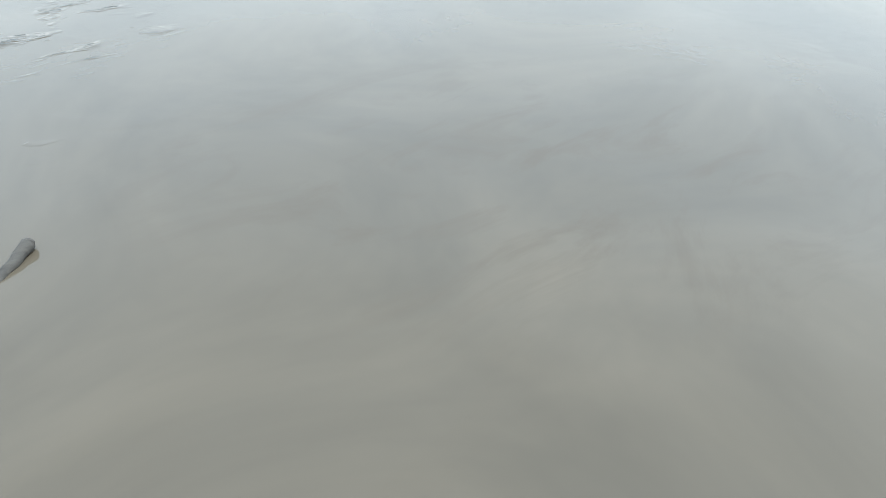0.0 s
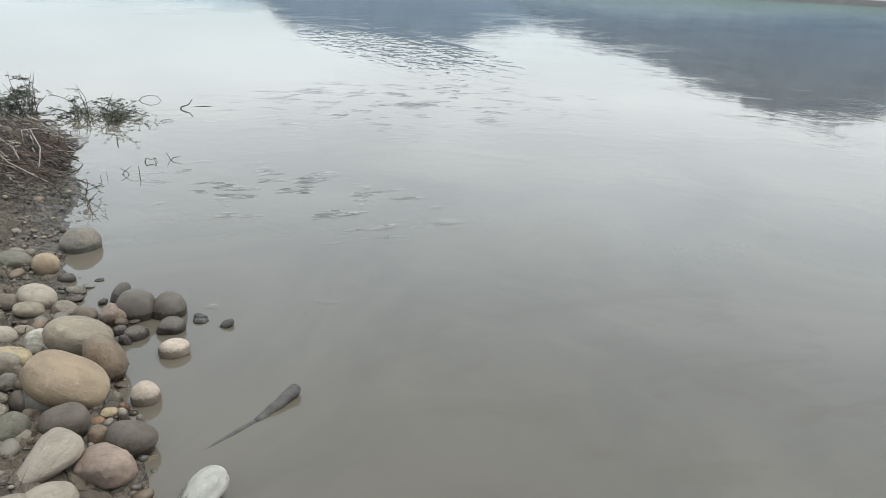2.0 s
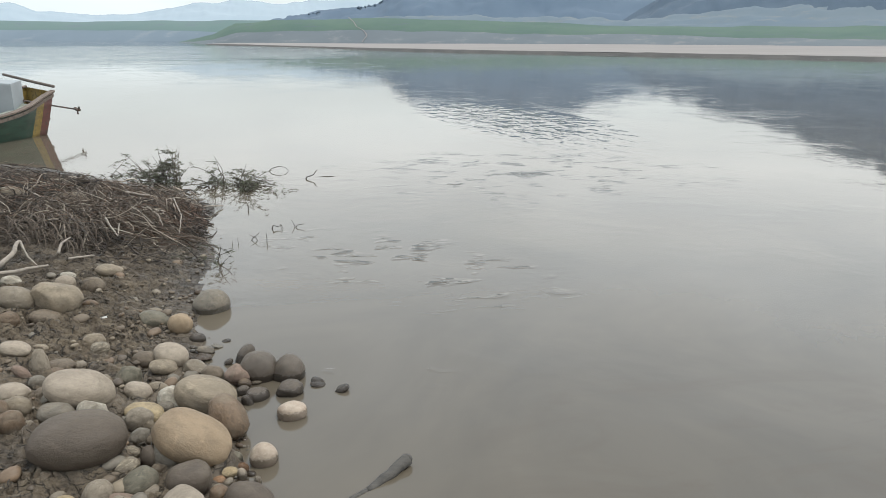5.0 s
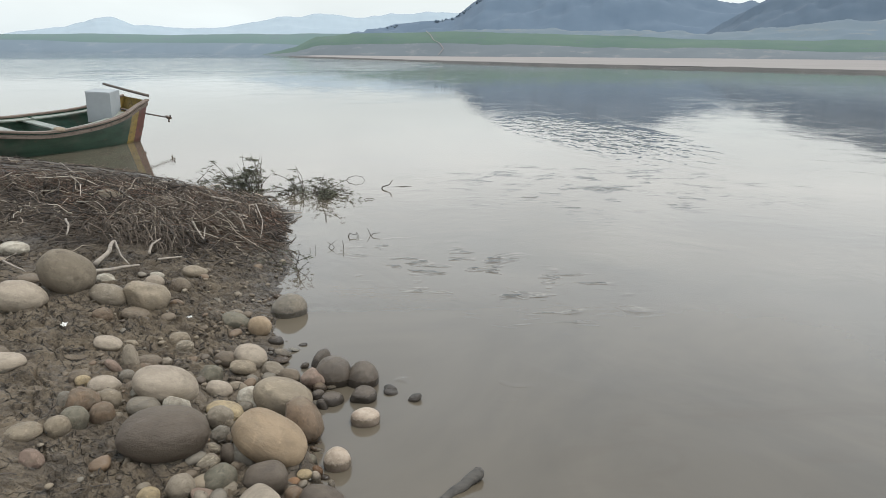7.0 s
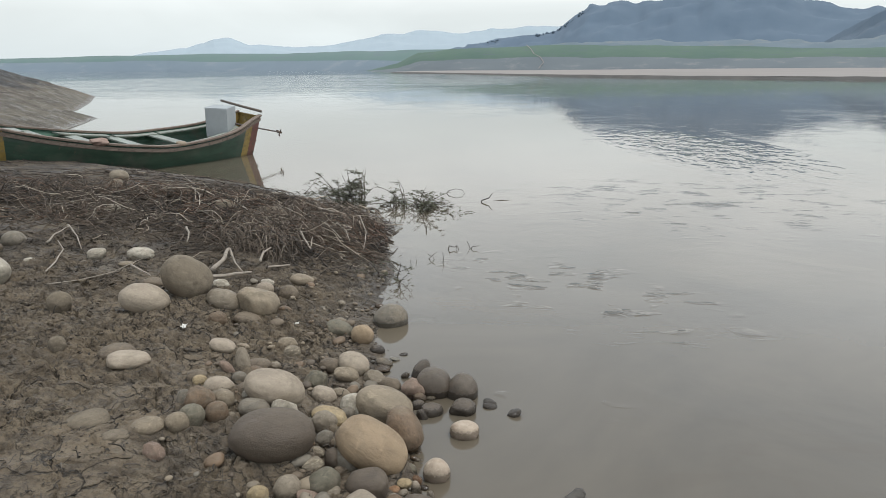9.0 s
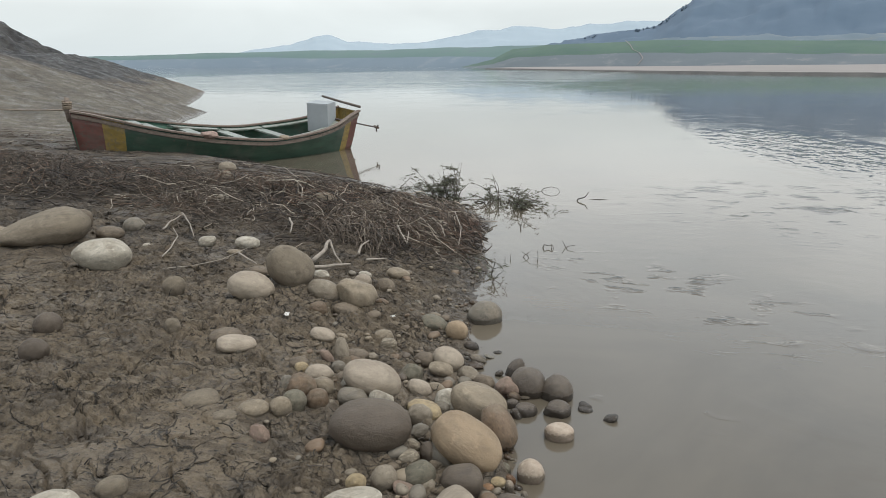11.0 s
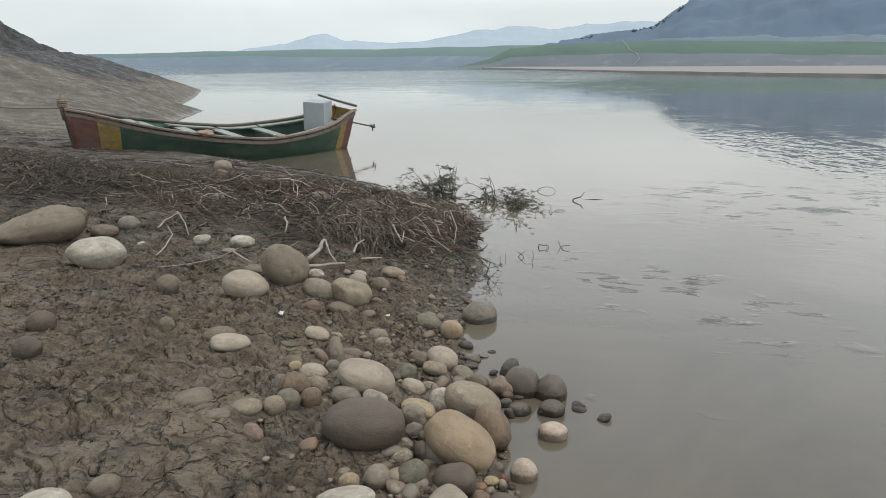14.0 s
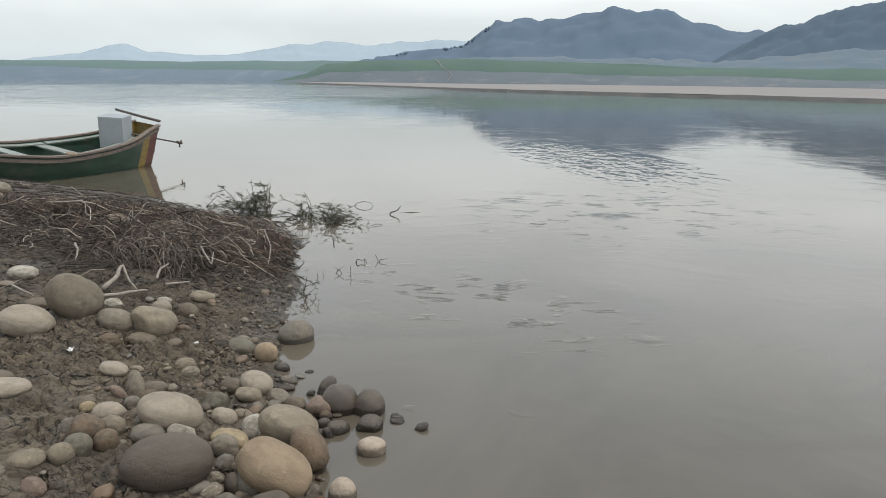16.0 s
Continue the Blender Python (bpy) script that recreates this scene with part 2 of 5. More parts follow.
def water_material():
    """Silty river water: a brown body that lets little light through, under a smooth skin broken by ripples."""
    s = Shade("river_water")
    n, l = s.n, s.l
    n.remove(s.p)
    silt = s.mix(s.ramp(s.noise(0.55, 5, 0.6, 0.8), 0.35, 0.65), (0.084, 0.070, 0.051), (0.118, 0.097, 0.070))
    silt = s.mix(s.math("MULTIPLY", s.ramp(s.noise(1.5, 6, 0.62, 1.3, s.scaled(0.7, 1.6, 1, -25)), 0.50, 0.66, 0, 0.8), s.ramp(s.stretch_at((2.7, 1.9), (2.0, 1.3), -35), 0.0, 0.5, 0.08, 0.9)), silt, (0.082, 0.063, 0.042))
    body = n.new("ShaderNodeBsdfDiffuse")
    clear = n.new("ShaderNodeBsdfTransparent")
    clear.inputs["Color"].default_value = (0.75, 0.68, 0.52, 1)
    depth = n.new("ShaderNodeMixShader")
    depth.inputs[0].default_value = 0.93
    l.new(clear.outputs[0], depth.inputs[1])
    l.new(body.outputs[0], depth.inputs[2])
    patch = s.ramp(s.noise(0.30, 3, 0.5, 0.6), 0.50, 0.66)
    eddies = s.ramp(s.noise(0.9, 3, 0.5, 1.0), 0.50, 0.64)
    fine = s.noise(7, 3, 0.5, 1.2, s.scaled(1.1, 1.1, 1, 25))
    swell = s.noise(1.5, 3, 0.5, 0.8, s.scaled(0.9, 1.0, 1, 15))
    curl = s.noise(3.6, 4, 0.55, 2.2, s.scaled(1.0, 1.1, 1, 20))
    chop = s.math("MULTIPLY", s.noise(2.5, 2, 0.45, 0.3, s.scaled(1.5, 0.8, 1, 35)), s.ramp(s.stretch_at((3.8, 14.2), (1.8, 5.2), 8), 0.0, 0.6))
    spots = s.ramp(s.noise(2.2, 3, 0.55, 0.3), 0.50, 0.64)
    calm = s.math("MAXIMUM", s.stretch_at((0.88, 5.0), (1.5, 0.75), -45), s.stretch_at((0.62, 3.32), (0.48, 0.20), -15))
    calm = s.math("MAXIMUM", calm, s.math("MULTIPLY", s.stretch_at((2.6, 8.5), (3.0, 2.2), 0), 0.35))
    dash = s.math("MULTIPLY", s.ramp(s.noise(6.5, 3, 0.5, 0.8, s.scaled(0.6, 1.5, 1, -8)), 0.48, 0.68), s.math("MULTIPLY", spots, s.ramp(calm, 0.0, 0.6)))
    # darker look of the ripple fronts is also put into the body colour
    l.new(s.mix(s.math("MULTIPLY", dash, 0.85), silt, (0.050, 0.036, 0.024)), body.inputs["Color"])
    high = s.math("ADD", s.math("MULTIPLY", s.math("MULTIPLY", fine, patch), 0.0018), s.math("MULTIPLY", swell, 0.0008))
    high = s.math("ADD", high, s.math("MULTIPLY", s.math("MULTIPLY", curl, eddies), 0.0014))
    high = s.math("ADD", high, s.math("ADD", s.math("MULTIPLY", chop, 0.050), s.math("MULTIPLY", dash, 0.014)))
    windy = s.math("MULTIPLY", s.ramp(s.stretch_at((-32, 118), (40, 92), 0), 0.0, 0.25), s.ramp(s.noise(0.10, 4, 0.6, 0.3, s.scaled(0.35, 1.3, 1)), 0.36, 0.56, 0.25, 1.0))
    high = s.math("ADD", high, s.math("MULTIPLY", s.math("MULTIPLY", windy, s.noise(0.9, 3, 0.5, 0.4, s.scaled(0.7, 1.2, 1, 10))), 0.055))
    bump = n.new("ShaderNodeBump")
    bump.inputs["Distance"].default_value = 1.0
    l.new(high, bump.inputs["Height"])
    skin = n.new("ShaderNodeBsdfGlossy")
    skin.inputs["Roughness"].default_value = 0.04
    skin.inputs["Color"].default_value = (1, 1, 1, 1)
    fres = n.new("ShaderNodeFresnel")
    fres.inputs["IOR"].default_value = 1.42
    for node in (skin, fres, body):
        l.new(bump.outputs[0], node.inputs["Normal"])
    top = n.new("ShaderNodeMixShader")
    l.new(fres.outputs[0], top.inputs[0])
    l.new(depth.outputs[0], top.inputs[1])
    l.new(skin.outputs[0], top.inputs[2])
    l.new(top.outputs[0], n["Material Output"].inputs["Surface"])
    return s.mat


def far_material(name, a, b, scale, c=None):
    s = Shade(name, 0.95)
    tone = s.mix(s.ramp(s.noise(scale, 6, 0.65), 0.35, 0.65), a, b)
    if c:
        tone = s.mix(s.ramp(s.noise(scale * 4, 5, 0.7), 0.56, 0.66), tone, c)
    s.colour(tone)
    return s.mat


MUD = mud_material()
WATER = water_material()
STONES = {
    "beige": stone_material("beige_cobble", (0.267, 0.221, 0.163), (0.175, 0.141, 0.101)),
    "cream": stone_material("cream_cobble", (0.359, 0.297, 0.224), (0.248, 0.198, 0.145), mottle=0.2, silted=0.4),
    "white": stone_material("pale_cobble", (0.416, 0.372, 0.298), (0.304, 0.265, 0.203), silted=0.6),
    "tan": stone_material("tan_cobble", (0.267, 0.213, 0.147), (0.175, 0.138, 0.095)),
    "yellow": stone_material("yellow_cobble", (0.359, 0.276, 0.159), (0.259, 0.193, 0.108), silted=0.4),
    "ochre": stone_material("ochre_cobble", (0.325, 0.240, 0.151), (0.224, 0.158, 0.097), mottle=0.25, silted=0.25),
    "orange": stone_material("orange_pebble", (0.325, 0.190, 0.101), (0.224, 0.124, 0.066), silted=0.2),
    "brown": stone_material("brown_cobble", (0.167, 0.128, 0.089), (0.108, 0.082, 0.057), silted=0.8),
    "rust": stone_material("rusty_cobble", (0.194, 0.130, 0.081), (0.116, 0.081, 0.052), 0.5),
    "grey": stone_material("grey_cobble", (0.209, 0.180, 0.139), (0.133, 0.113, 0.087)),
    "moss": stone_material("greenish_cobble", (0.175, 0.153, 0.110), (0.108, 0.095, 0.066)),
    "rose": stone_material("pinkish_cobble", (0.255, 0.180, 0.132), (0.158, 0.108, 0.081), mottle=0.4),
    "dark": stone_material("dark_cobble", (0.107, 0.082, 0.059), (0.080, 0.061, 0.045), 0.55, mottle=0.15, silted=0.2),
    "wet": stone_material("wet_cobble", (0.115, 0.091, 0.068), (0.080, 0.063, 0.048), 0.42, mottle=0.12, silted=0.2),
    "striped": stone_material("banded_cobble", (0.232, 0.194, 0.139), (0.128, 0.102, 0.073), veins=0.7),
    "pebble": stone_material("pale_topped_cobble", (0.463, 0.383, 0.294), (0.303, 0.223, 0.160), 0.5, mottle=0.25, silted=0.1),
    "washed": stone_material("washed_white_stone", (0.387, 0.357, 0.301), (0.249, 0.222, 0.181), 0.5, mottle=0.2, silted=0.1),
    "coated": stone_material("mud_coated_stone", (0.177, 0.144, 0.103), (0.126, 0.100, 0.071), 0.85, mottle=0.35, silted=0.9),
}
TWIG = twig_material("dead_twigs", (0.044, 0.033, 0.024), (0.110, 0.082, 0.059), (0.36, 0.30, 0.23))
DARK_TWIG = twig_material("dark_twigs", (0.024, 0.019, 0.015), (0.056, 0.042, 0.031), (0.11, 0.087, 0.066))
RED_TWIG = twig_material("reddish_dry_brush", (0.090, 0.050, 0.032), (0.150, 0.088, 0.055), (0.21, 0.14, 0.09))
PALE_TWIG = twig_material("bleached_stalks", (0.26, 0.215, 0.165), (0.36, 0.31, 0.245), (0.44, 0.385, 0.31))
PALE_WOOD = wood_material("bleached_driftwood", (0.30, 0.255, 0.205), (0.19, 0.16, 0.128))
DARK_WOOD = wood_material("waterlogged_wood", (0.080, 0.070, 0.058), (0.045, 0.040, 0.034))
LEAF = twig_material("drowned_leaves", (0.050, 0.052, 0.030), (0.075, 0.078, 0.045), (0.11, 0.105, 0.07))
LITTER = twig_material("leaf_litter", (0.028, 0.023, 0.018), (0.070, 0.056, 0.043), (0.15, 0.125, 0.095))
GREEN = paint_material("worn_green_paint", (0.034, 0.070, 0.045), (0.10, 0.085, 0.065), 0.60)
RED = paint_material("worn_red_paint", (0.152, 0.056, 0.043), (0.105, 0.082, 0.064), 0.52)
YELLOW = paint_material("worn_yellow_paint", (0.30, 0.205, 0.050), (0.16, 0.13, 0.08), 0.52)
INSIDE = paint_material("worn_inner_green_paint", (0.050, 0.125, 0.080), (0.12, 0.11, 0.09), 0.56)
PALE_GREEN = paint_material("faded_green_boards", (0.235, 0.255, 0.215), (0.22, 0.20, 0.16), 0.56)
DARK_RAIL = wood_material("dark_pole_wood", (0.14, 0.115, 0.095), (0.075, 0.062, 0.052))
RAIL_WOOD = wood_material("weathered_rail_wood", (0.194, 0.151, 0.119), (0.108, 0.079, 0.061))
TIN = far_material("dull_sheet_metal", (0.27, 0.285, 0.285), (0.31, 0.325, 0.325), 3.0)
IRON = paint_material("rusty_iron", (0.11, 0.095, 0.085), (0.13, 0.07, 0.04), 0.5, 0.6)
ROPE = twig_material("old_rope", (0.16, 0.12, 0.085), (0.22, 0.17, 0.12), (0.25, 0.2, 0.15))
CLOTH = twig_material("faded_cloth", (0.20, 0.135, 0.105), (0.25, 0.175, 0.14), (0.28, 0.2, 0.15))
PAPER = far_material("soiled_white_paper", (0.62, 0.60, 0.56), (0.45, 0.43, 0.39), 30.0)
SAND = far_material("river_sand", (0.190, 0.168, 0.152), (0.225, 0.200, 0.180), 0.05)
# far bank tones have the bluish distance haze mixed into their base colour
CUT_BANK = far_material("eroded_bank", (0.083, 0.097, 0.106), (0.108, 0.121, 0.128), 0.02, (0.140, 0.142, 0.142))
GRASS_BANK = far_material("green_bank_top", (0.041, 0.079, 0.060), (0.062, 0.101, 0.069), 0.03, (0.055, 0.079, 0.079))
# haze is painted into the hill colours, bluer or paler with distance
HILL = far_material("haze_blue_wooded_hills", (0.068, 0.100, 0.138), (0.079, 0.112, 0.150), 0.006)
NEAR_HILL = far_material("haze_blue_near_hills", (0.050, 0.076, 0.106), (0.060, 0.086, 0.115), 0.008)
FIELDS = far_material("haze_tinted_fields", (0.088, 0.120, 0.146), (0.105, 0.131, 0.146), 0.006, (0.129, 0.144, 0.144))
PALE_HILL = far_material("haze_paled_hills", (0.265, 0.315, 0.346), (0.286, 0.336, 0.366), 0.002)
# upstream bank and ridge trees: aerial haze put into the base colour
FAR_FACE = far_material("haze_tinted_earth", (0.110, 0.141, 0.167), (0.132, 0.164, 0.189), 0.01, (0.154, 0.180, 0.198))
FAR_TOP = far_material("haze_tinted_grass", (0.082, 0.129, 0.120), (0.099, 0.146, 0.129), 0.008, (0.095, 0.127, 0.131))
WOODS = far_material("haze_lightened_woods", (0.120, 0.156, 0.192), (0.136, 0.172, 0.208), 0.02)
DARK_EDGE = far_material("wet_sand_edge", (0.04, 0.037, 0.034), (0.075, 0.068, 0.06), 0.2)

# ---- ground shape ----
SHORE = [(3.0, -60), (1.6, -8), (1.0, -2), (0.72, 0.2), (0.40, 1.2), (0.27, 1.9), (0.22, 2.2), (0.13, 2.55), (0.07, 2.8), (-0.2, 3.5),
         (-0.34, 3.97), (-0.45, 4.8), (-0.5, 5.4), (-0.7, 6.1), (-0.8, 7.0), (-1.45, 7.75), (-2.2, 8.35), (-3.1, 9.2), (-4.1, 9.75),
         (-5.6, 10.6), (-7.2, 12.0), (-9.6, 14.2), (-11.4, 16.6), (-13.6, 21.9), (-16.9, 23.6), (-17.4, 26.5), (-20.5, 32), (-25.4, 40),
         (-34, 44), (-60, 52), (-160, 90), (-900, 300), (-4500, 900)]
INLAND = [(-4500, -4500), (3.0, -4500)]


def lattice(ix, iy, seed):
    """A number from 0 to 1 for each whole x and y."""
    h = (ix.astype(np.int64) * 374761393 + iy.astype(np.int64) * 668265263 + seed * 144665) & 0x7FFFFFFF
    h = ((h ^ (h >> 13)) * 1274126177) & 0x7FFFFFFF
    return ((h ^ (h >> 16)) & 0xFFFF) / 65535.0


def soft_noise(x, y, seed=0):
    """Smooth noise from -1 to 1, one swing a unit."""
    x0, y0 = np.floor(x), np.floor(y)
    u, v = x - x0, y - y0
    u, v = u * u * u * (u * (u * 6 - 15) + 10), v * v * v * (v * (v * 6 - 15) + 10)
    a, b = lattice(x0, y0, seed), lattice(x0 + 1, y0, seed)
    c, d = lattice(x0, y0 + 1, seed), lattice(x0 + 1, y0 + 1, seed)
    return 2 * ((a * (1 - u) + b * u) * (1 - v) + (c * (1 - u) + d * u) * v) - 1


def layers(x, y, seed=0, octaves=4):
    return sum(soft_noise(x * 2.03**k + 7.3 * k, y * 2.03**k - 3.1 * k, seed + k) * 0.5**k for k in range(octaves))


def cell_edges(x, y, seed=0):
    """How far the second nearest cell seed lies beyond the nearest: 0 on the joints of the cells."""
    x0, y0 = np.floor(x), np.floor(y)
    first, second = np.full(x.shape, 9.0), np.full(x.shape, 9.0)
    for i in (-1, 0, 1):
        for j in (-1, 0, 1):
            px, py = x0 + i + lattice(x0 + i, y0 + j, seed), y0 + j + lattice(x0 + i, y0 + j, seed + 5)
            d = np.hypot(px - x, py - y)
            second = np.where(d < first, first, np.minimum(second, d))
            first = np.minimum(first, d)
    return second - first


def inland(x, y):
    """Distance from the waterline, positive on land."""
    x, y = np.asarray(x, float), np.asarray(y, float)
    near = np.full(x.shape, 1e9)
    inside = np.zeros(x.shape, bool)
    for (ax, ay), (bx, by) in zip(SHORE[:-1], SHORE[1:]):
        dx, dy = bx - ax, by - ay
        k = np.clip(((x - ax) * dx + (y - ay) * dy) / (dx * dx + dy * dy), 0, 1)
        near = np.minimum(near, np.hypot(x - ax - k * dx, y - ay - k * dy))
    ring = SHORE + INLAND
    for (ax, ay), (bx, by) in zip(ring, ring[1:] + ring[:1]):
        if ay != by:
            inside ^= ((ay > y) != (by > y)) & (x < (bx - ax) * (y - ay) / (by - ay) + ax)
    return np.where(inside, near, -near)


def step(a, b, v):
    k = np.clip((v - a) / (b - a), 0, 1)
    return k * k * (3 - 2 * k)


def heap(x, y):
    """The heap of driftwood along the point of the bank, 0 to 1."""
    px = np.array([-1.05, -1.8, -2.8, -4.2, -8.0])
    py = np.array([6.0, 6.0, 5.9, 5.8, 6.3])
    best = np.zeros(np.shape(x))
    for i in range(4):
        dx, dy = px[i + 1] - px[i], py[i + 1] - py[i]
        k = np.clip(((x - px[i]) * dx + (y - py[i]) * dy) / (dx * dx + dy * dy), 0, 1)
        d = np.hypot((x - px[i] - k * dx) * 1.5, y - py[i] - k * dy)
        best = np.maximum(best, 1 - step(0.2, 1.35, d))
    return best


def bank_height(x, y):
    """The bank without its fine relief."""
    x, y = np.asarray(x, float), np.asarray(y, float)
    s = inland(x, y)
    near = np.where(s < 1.1, 0.22 * s, 0.242 + 0.085 * (s - 1.1))
    near = np.minimum(near, 1.2 + 0.01 * s)
    far = 0.36 * np.clip(s, 0, 5.5) + 0.04 * np.clip(s - 5.5, 0, 40) + 2.0 * step(7.5, 11.0, s)
    k = step(12.5, 20.0, y + 0.25 * (-x - 8))
    land = near * (1 - k) + far * k + 0.05 * heap(x, y) * step(0.0, 0.7, s)
    bed = np.maximum(0.28 * s, -0.35 + 0.02 * np.maximum(s, -60))
    return np.where(s > 0, land, bed)


# ---- mesh helpers ----
def mesh_of(name, verts, faces, mats, slots=None, smooth=True):
    me = bpy.data.meshes.new(name)
    me.from_pydata([tuple(v) for v in verts], [], [tuple(f) for f in faces])
    for m in mats if isinstance(mats, (list, tuple)) else [mats]:
        me.materials.append(m)
    if slots is not None:
        me.polygons.foreach_set("material_index", np.asarray(slots, np.int32))
    if smooth:
        me.polygons.foreach_set("use_smooth", np.ones(len(me.polygons), bool))
    me.update()
    return me


def part(name, data, parent, label=""):
    ob = new(name, data)
    ob.parent = parent
    return tagged(ob, label)


def thing(name, place, label, category, group="", turn=(0, 0, 0)):
    ob = new(name)
    ob.empty_display_size = 0.1
    ob.matrix_world = pose(*place, *turn)
    return tagged(ob, label, category, group)


def box_data(name, size, mat, bevel=0.006, at=(0, 0, 0), turn=(0, 0, 0)):
    bm = bmesh.new()
    bmesh.ops.create_cube(bm, size=1)
    bmesh.ops.scale(bm, vec=size, verts=bm.verts)
    bmesh.ops.bevel(bm, geom=list(bm.edges), offset=bevel, segments=2, affect="EDGES", profile=0.6)
    bmesh.ops.transform(bm, matrix=pose(*at, *turn), verts=bm.verts)
    me = bpy.data.meshes.new(name)
    bm.to_mesh(me)
    bm.free()
    me.materials.append(mat)
    return me


class Tubes:
    """Gathers bent tubes into one mesh."""

    def __init__(self):
        self.v, self.f = [], []

    def add(self, line, radius, end=None, sides=4):
        line = [Vector(p) for p in line]
        end = radius * 0.5 if end is None else end
        first, n = len(self.v), len(line)
        for i, p in enumerate(line):
            ahead = (line[min(i + 1, n - 1)] - line[max(i - 1, 0)]).normalized()
            side = ahead.cross(Vector((0.13, 0.21, 0.97)))
            side = side.normalized() if side.length > 1e-4 else Vector((1, 0, 0))
            up = side.cross(ahead)
            r = radius + (end - radius) * i / (n - 1)
            for k in range(sides):
                a = 2 * math.pi * k / sides
                self.v.append(p + r * (math.cos(a) * side + math.sin(a) * up))
        for i in range(n - 1):
            for k in range(sides):
                a, b = first + i * sides + k, first + i * sides + (k + 1) % sides
                self.f.append((a, b, b + sides, a + sides))
        self.f.append(tuple(range(first + sides - 1, first - 1, -1)))
        self.f.append(tuple(range(first + (n - 1) * sides, first + n * sides)))
        return self

    def leaf(self, p, way, length, width):
        p, way = Vector(p), Vector(way).normalized()
        side = way.cross(Vector((random.uniform(-1, 1), random.uniform(-1, 1), 1.2))).normalized() * width / 2
        lift = Vector((0, 0, width * 0.3))
        first = len(self.v)
        self.v += [p, p + way * length * 0.45 + side + lift, p + way * length, p + way * length * 0.45 - side + lift, p + way * length * 0.5 - lift]
        self.f += [(first, first + 1, first + 4), (first + 1, first + 2, first + 4), (first + 2, first + 3, first + 4), (first + 3, first, first + 4)]
        return self

    def data(self, name, mat, smooth=True):
        return mesh_of(name, self.v, self.f, mat, smooth=smooth)


def wander(start, way, length, bends, crook, drop=0.0, rng=random):
    """A crooked line of points."""
    p, d = Vector(start), Vector(way).normalized()
    line = [p.copy()]
    for _ in range(bends):
        d = (d + Vector((rng.gauss(0, crook), rng.gauss(0, crook), rng.gauss(0, crook) - drop))).normalized()
        p = p + d * length / bends
        line.append(p.copy())
    return line


# ---- stones ----
def cobble_data(name, seed, mat, shape, size):
    """A river-worn cobble of unit length: rounded, pear-shaped, or broken with a few flattened faces."""
    rng = random.Random(seed)
    bm = bmesh.new()
    bmesh.ops.create_icosphere(bm, subdivisions=4 if size > 0.05 else 3, radius=0.5)
    off = Vector((rng.uniform(-50, 50), rng.uniform(-50, 50), rng.uniform(-50, 50)))
    square = rng.uniform(2.0, 2.3)
    taper, skew = (0.42, 0.2) if shape == "pear" else (rng.uniform(-0.16, 0.16), rng.uniform(-0.10, 0.10))
    cuts = []
    for _ in range(7 if shape == "rough" else 4):
        n = Vector((rng.gauss(0, 1), rng.gauss(0, 1), rng.gauss(0, 0.8))).normalized()
        cuts.append((n, rng.uniform(0.36, 0.46) if shape == "rough" else rng.uniform(0.42, 0.49)))
    wave = 0.085
    for v in bm.verts:
        p = v.co.normalized()
        r = (abs(p.x) ** square + abs(p.y) ** square + abs(p.z) ** square) ** (-1 / square)
        r *= 1 + wave * noise.noise(p * 1.2 + off) + 0.022 * noise.noise(p * 3.1 + off) + 0.006 * noise.noise(p * 9 + off)
        p = p * r * 0.475
        for n, far in cuts:
            over = p.dot(n) - far
            if over > 0:
                p -= n * over * (0.85 if shape == "rough" else 0.6)
        if shape == "rough":
            p *= 1.06 + 0.05 * noise.noise(p * 7 + off) + 0.03 * noise.noise(p * 16 + off)
        v.co = (p.x, p.y * (1 + taper * p.x * 2), p.z * (1 + (taper if shape == "pear" else skew) * p.x * 2))
    for f in bm.faces:
        f.smooth = True
    me = bpy.data.meshes.new(name)
    bm.to_mesh(me)
    bm.free()
    me.materials.append(mat)
    return me


LOOKS = {"beige": "smooth beige-grey river cobble", "cream": "smooth cream river cobble", "white": "pale whitish river cobble", "tan": "tan silt-dusted river cobble",
         "yellow": "yellowish sandy river stone", "ochre": "smooth ochre river cobble with pale flecks", "orange": "small orange river pebble", "brown": "brown muddy river cobble",
         "rust": "rusty brown cobble", "grey": "grey river cobble", "dark": "dark grey-brown smooth river cobble", "wet": "dark wet cobble standing in the water",
         "striped": "banded grey and beige cobble", "pebble": "pale-topped cobble with a wet brown foot", "washed": "washed white stone lying in the shallows",
         "moss": "greenish grey river cobble", "rose": "pinkish brown river cobble", "coated": "stone coated with dried grey-brown mud"}
LYING = []


def stone(place, size, turn, look_key, shape="round"):
    LYING.append((place, size, radians(turn[2])))
    ob = new("river_stone", cobble_data("cobble", len(LYING), STONES[look_key], shape, max(size)))
    ob.matrix_world = pose(*place, *turn) @ Matrix.Diagonal((*size, 1))
    shore = float(inland(place[0], place[1]))
    said = LOOKS[look_key]
    where = " half buried in mud" if shore > 1.0 else " on the river's edge" if shore > 0 else " in shallow water" if "water" not in said and "shallows" not in said else ""
    return tagged(ob, said + where, "stone", "river stones")


stone((-0.972, 3.303, 0.206), (0.135, 0.108, 0.077), (-1, 19, 17), "cream")
stone((-0.904, 3.390, 0.169), (0.072, 0.057, 0.034), (-1, 14, 18), "tan")
stone((-0.805, 3.148, 0.194), (0.144, 0.046, 0.073), (-45, 65, -42), "beige", "rough")
stone((-0.846, 3.071, 0.196), (0.098, 0.042, 0.049), (-11, 45, -1), "rose")
stone((-0.764, 3.011, 0.177), (0.072, 0.058, 0.066), (-1, 18, 15), "grey")
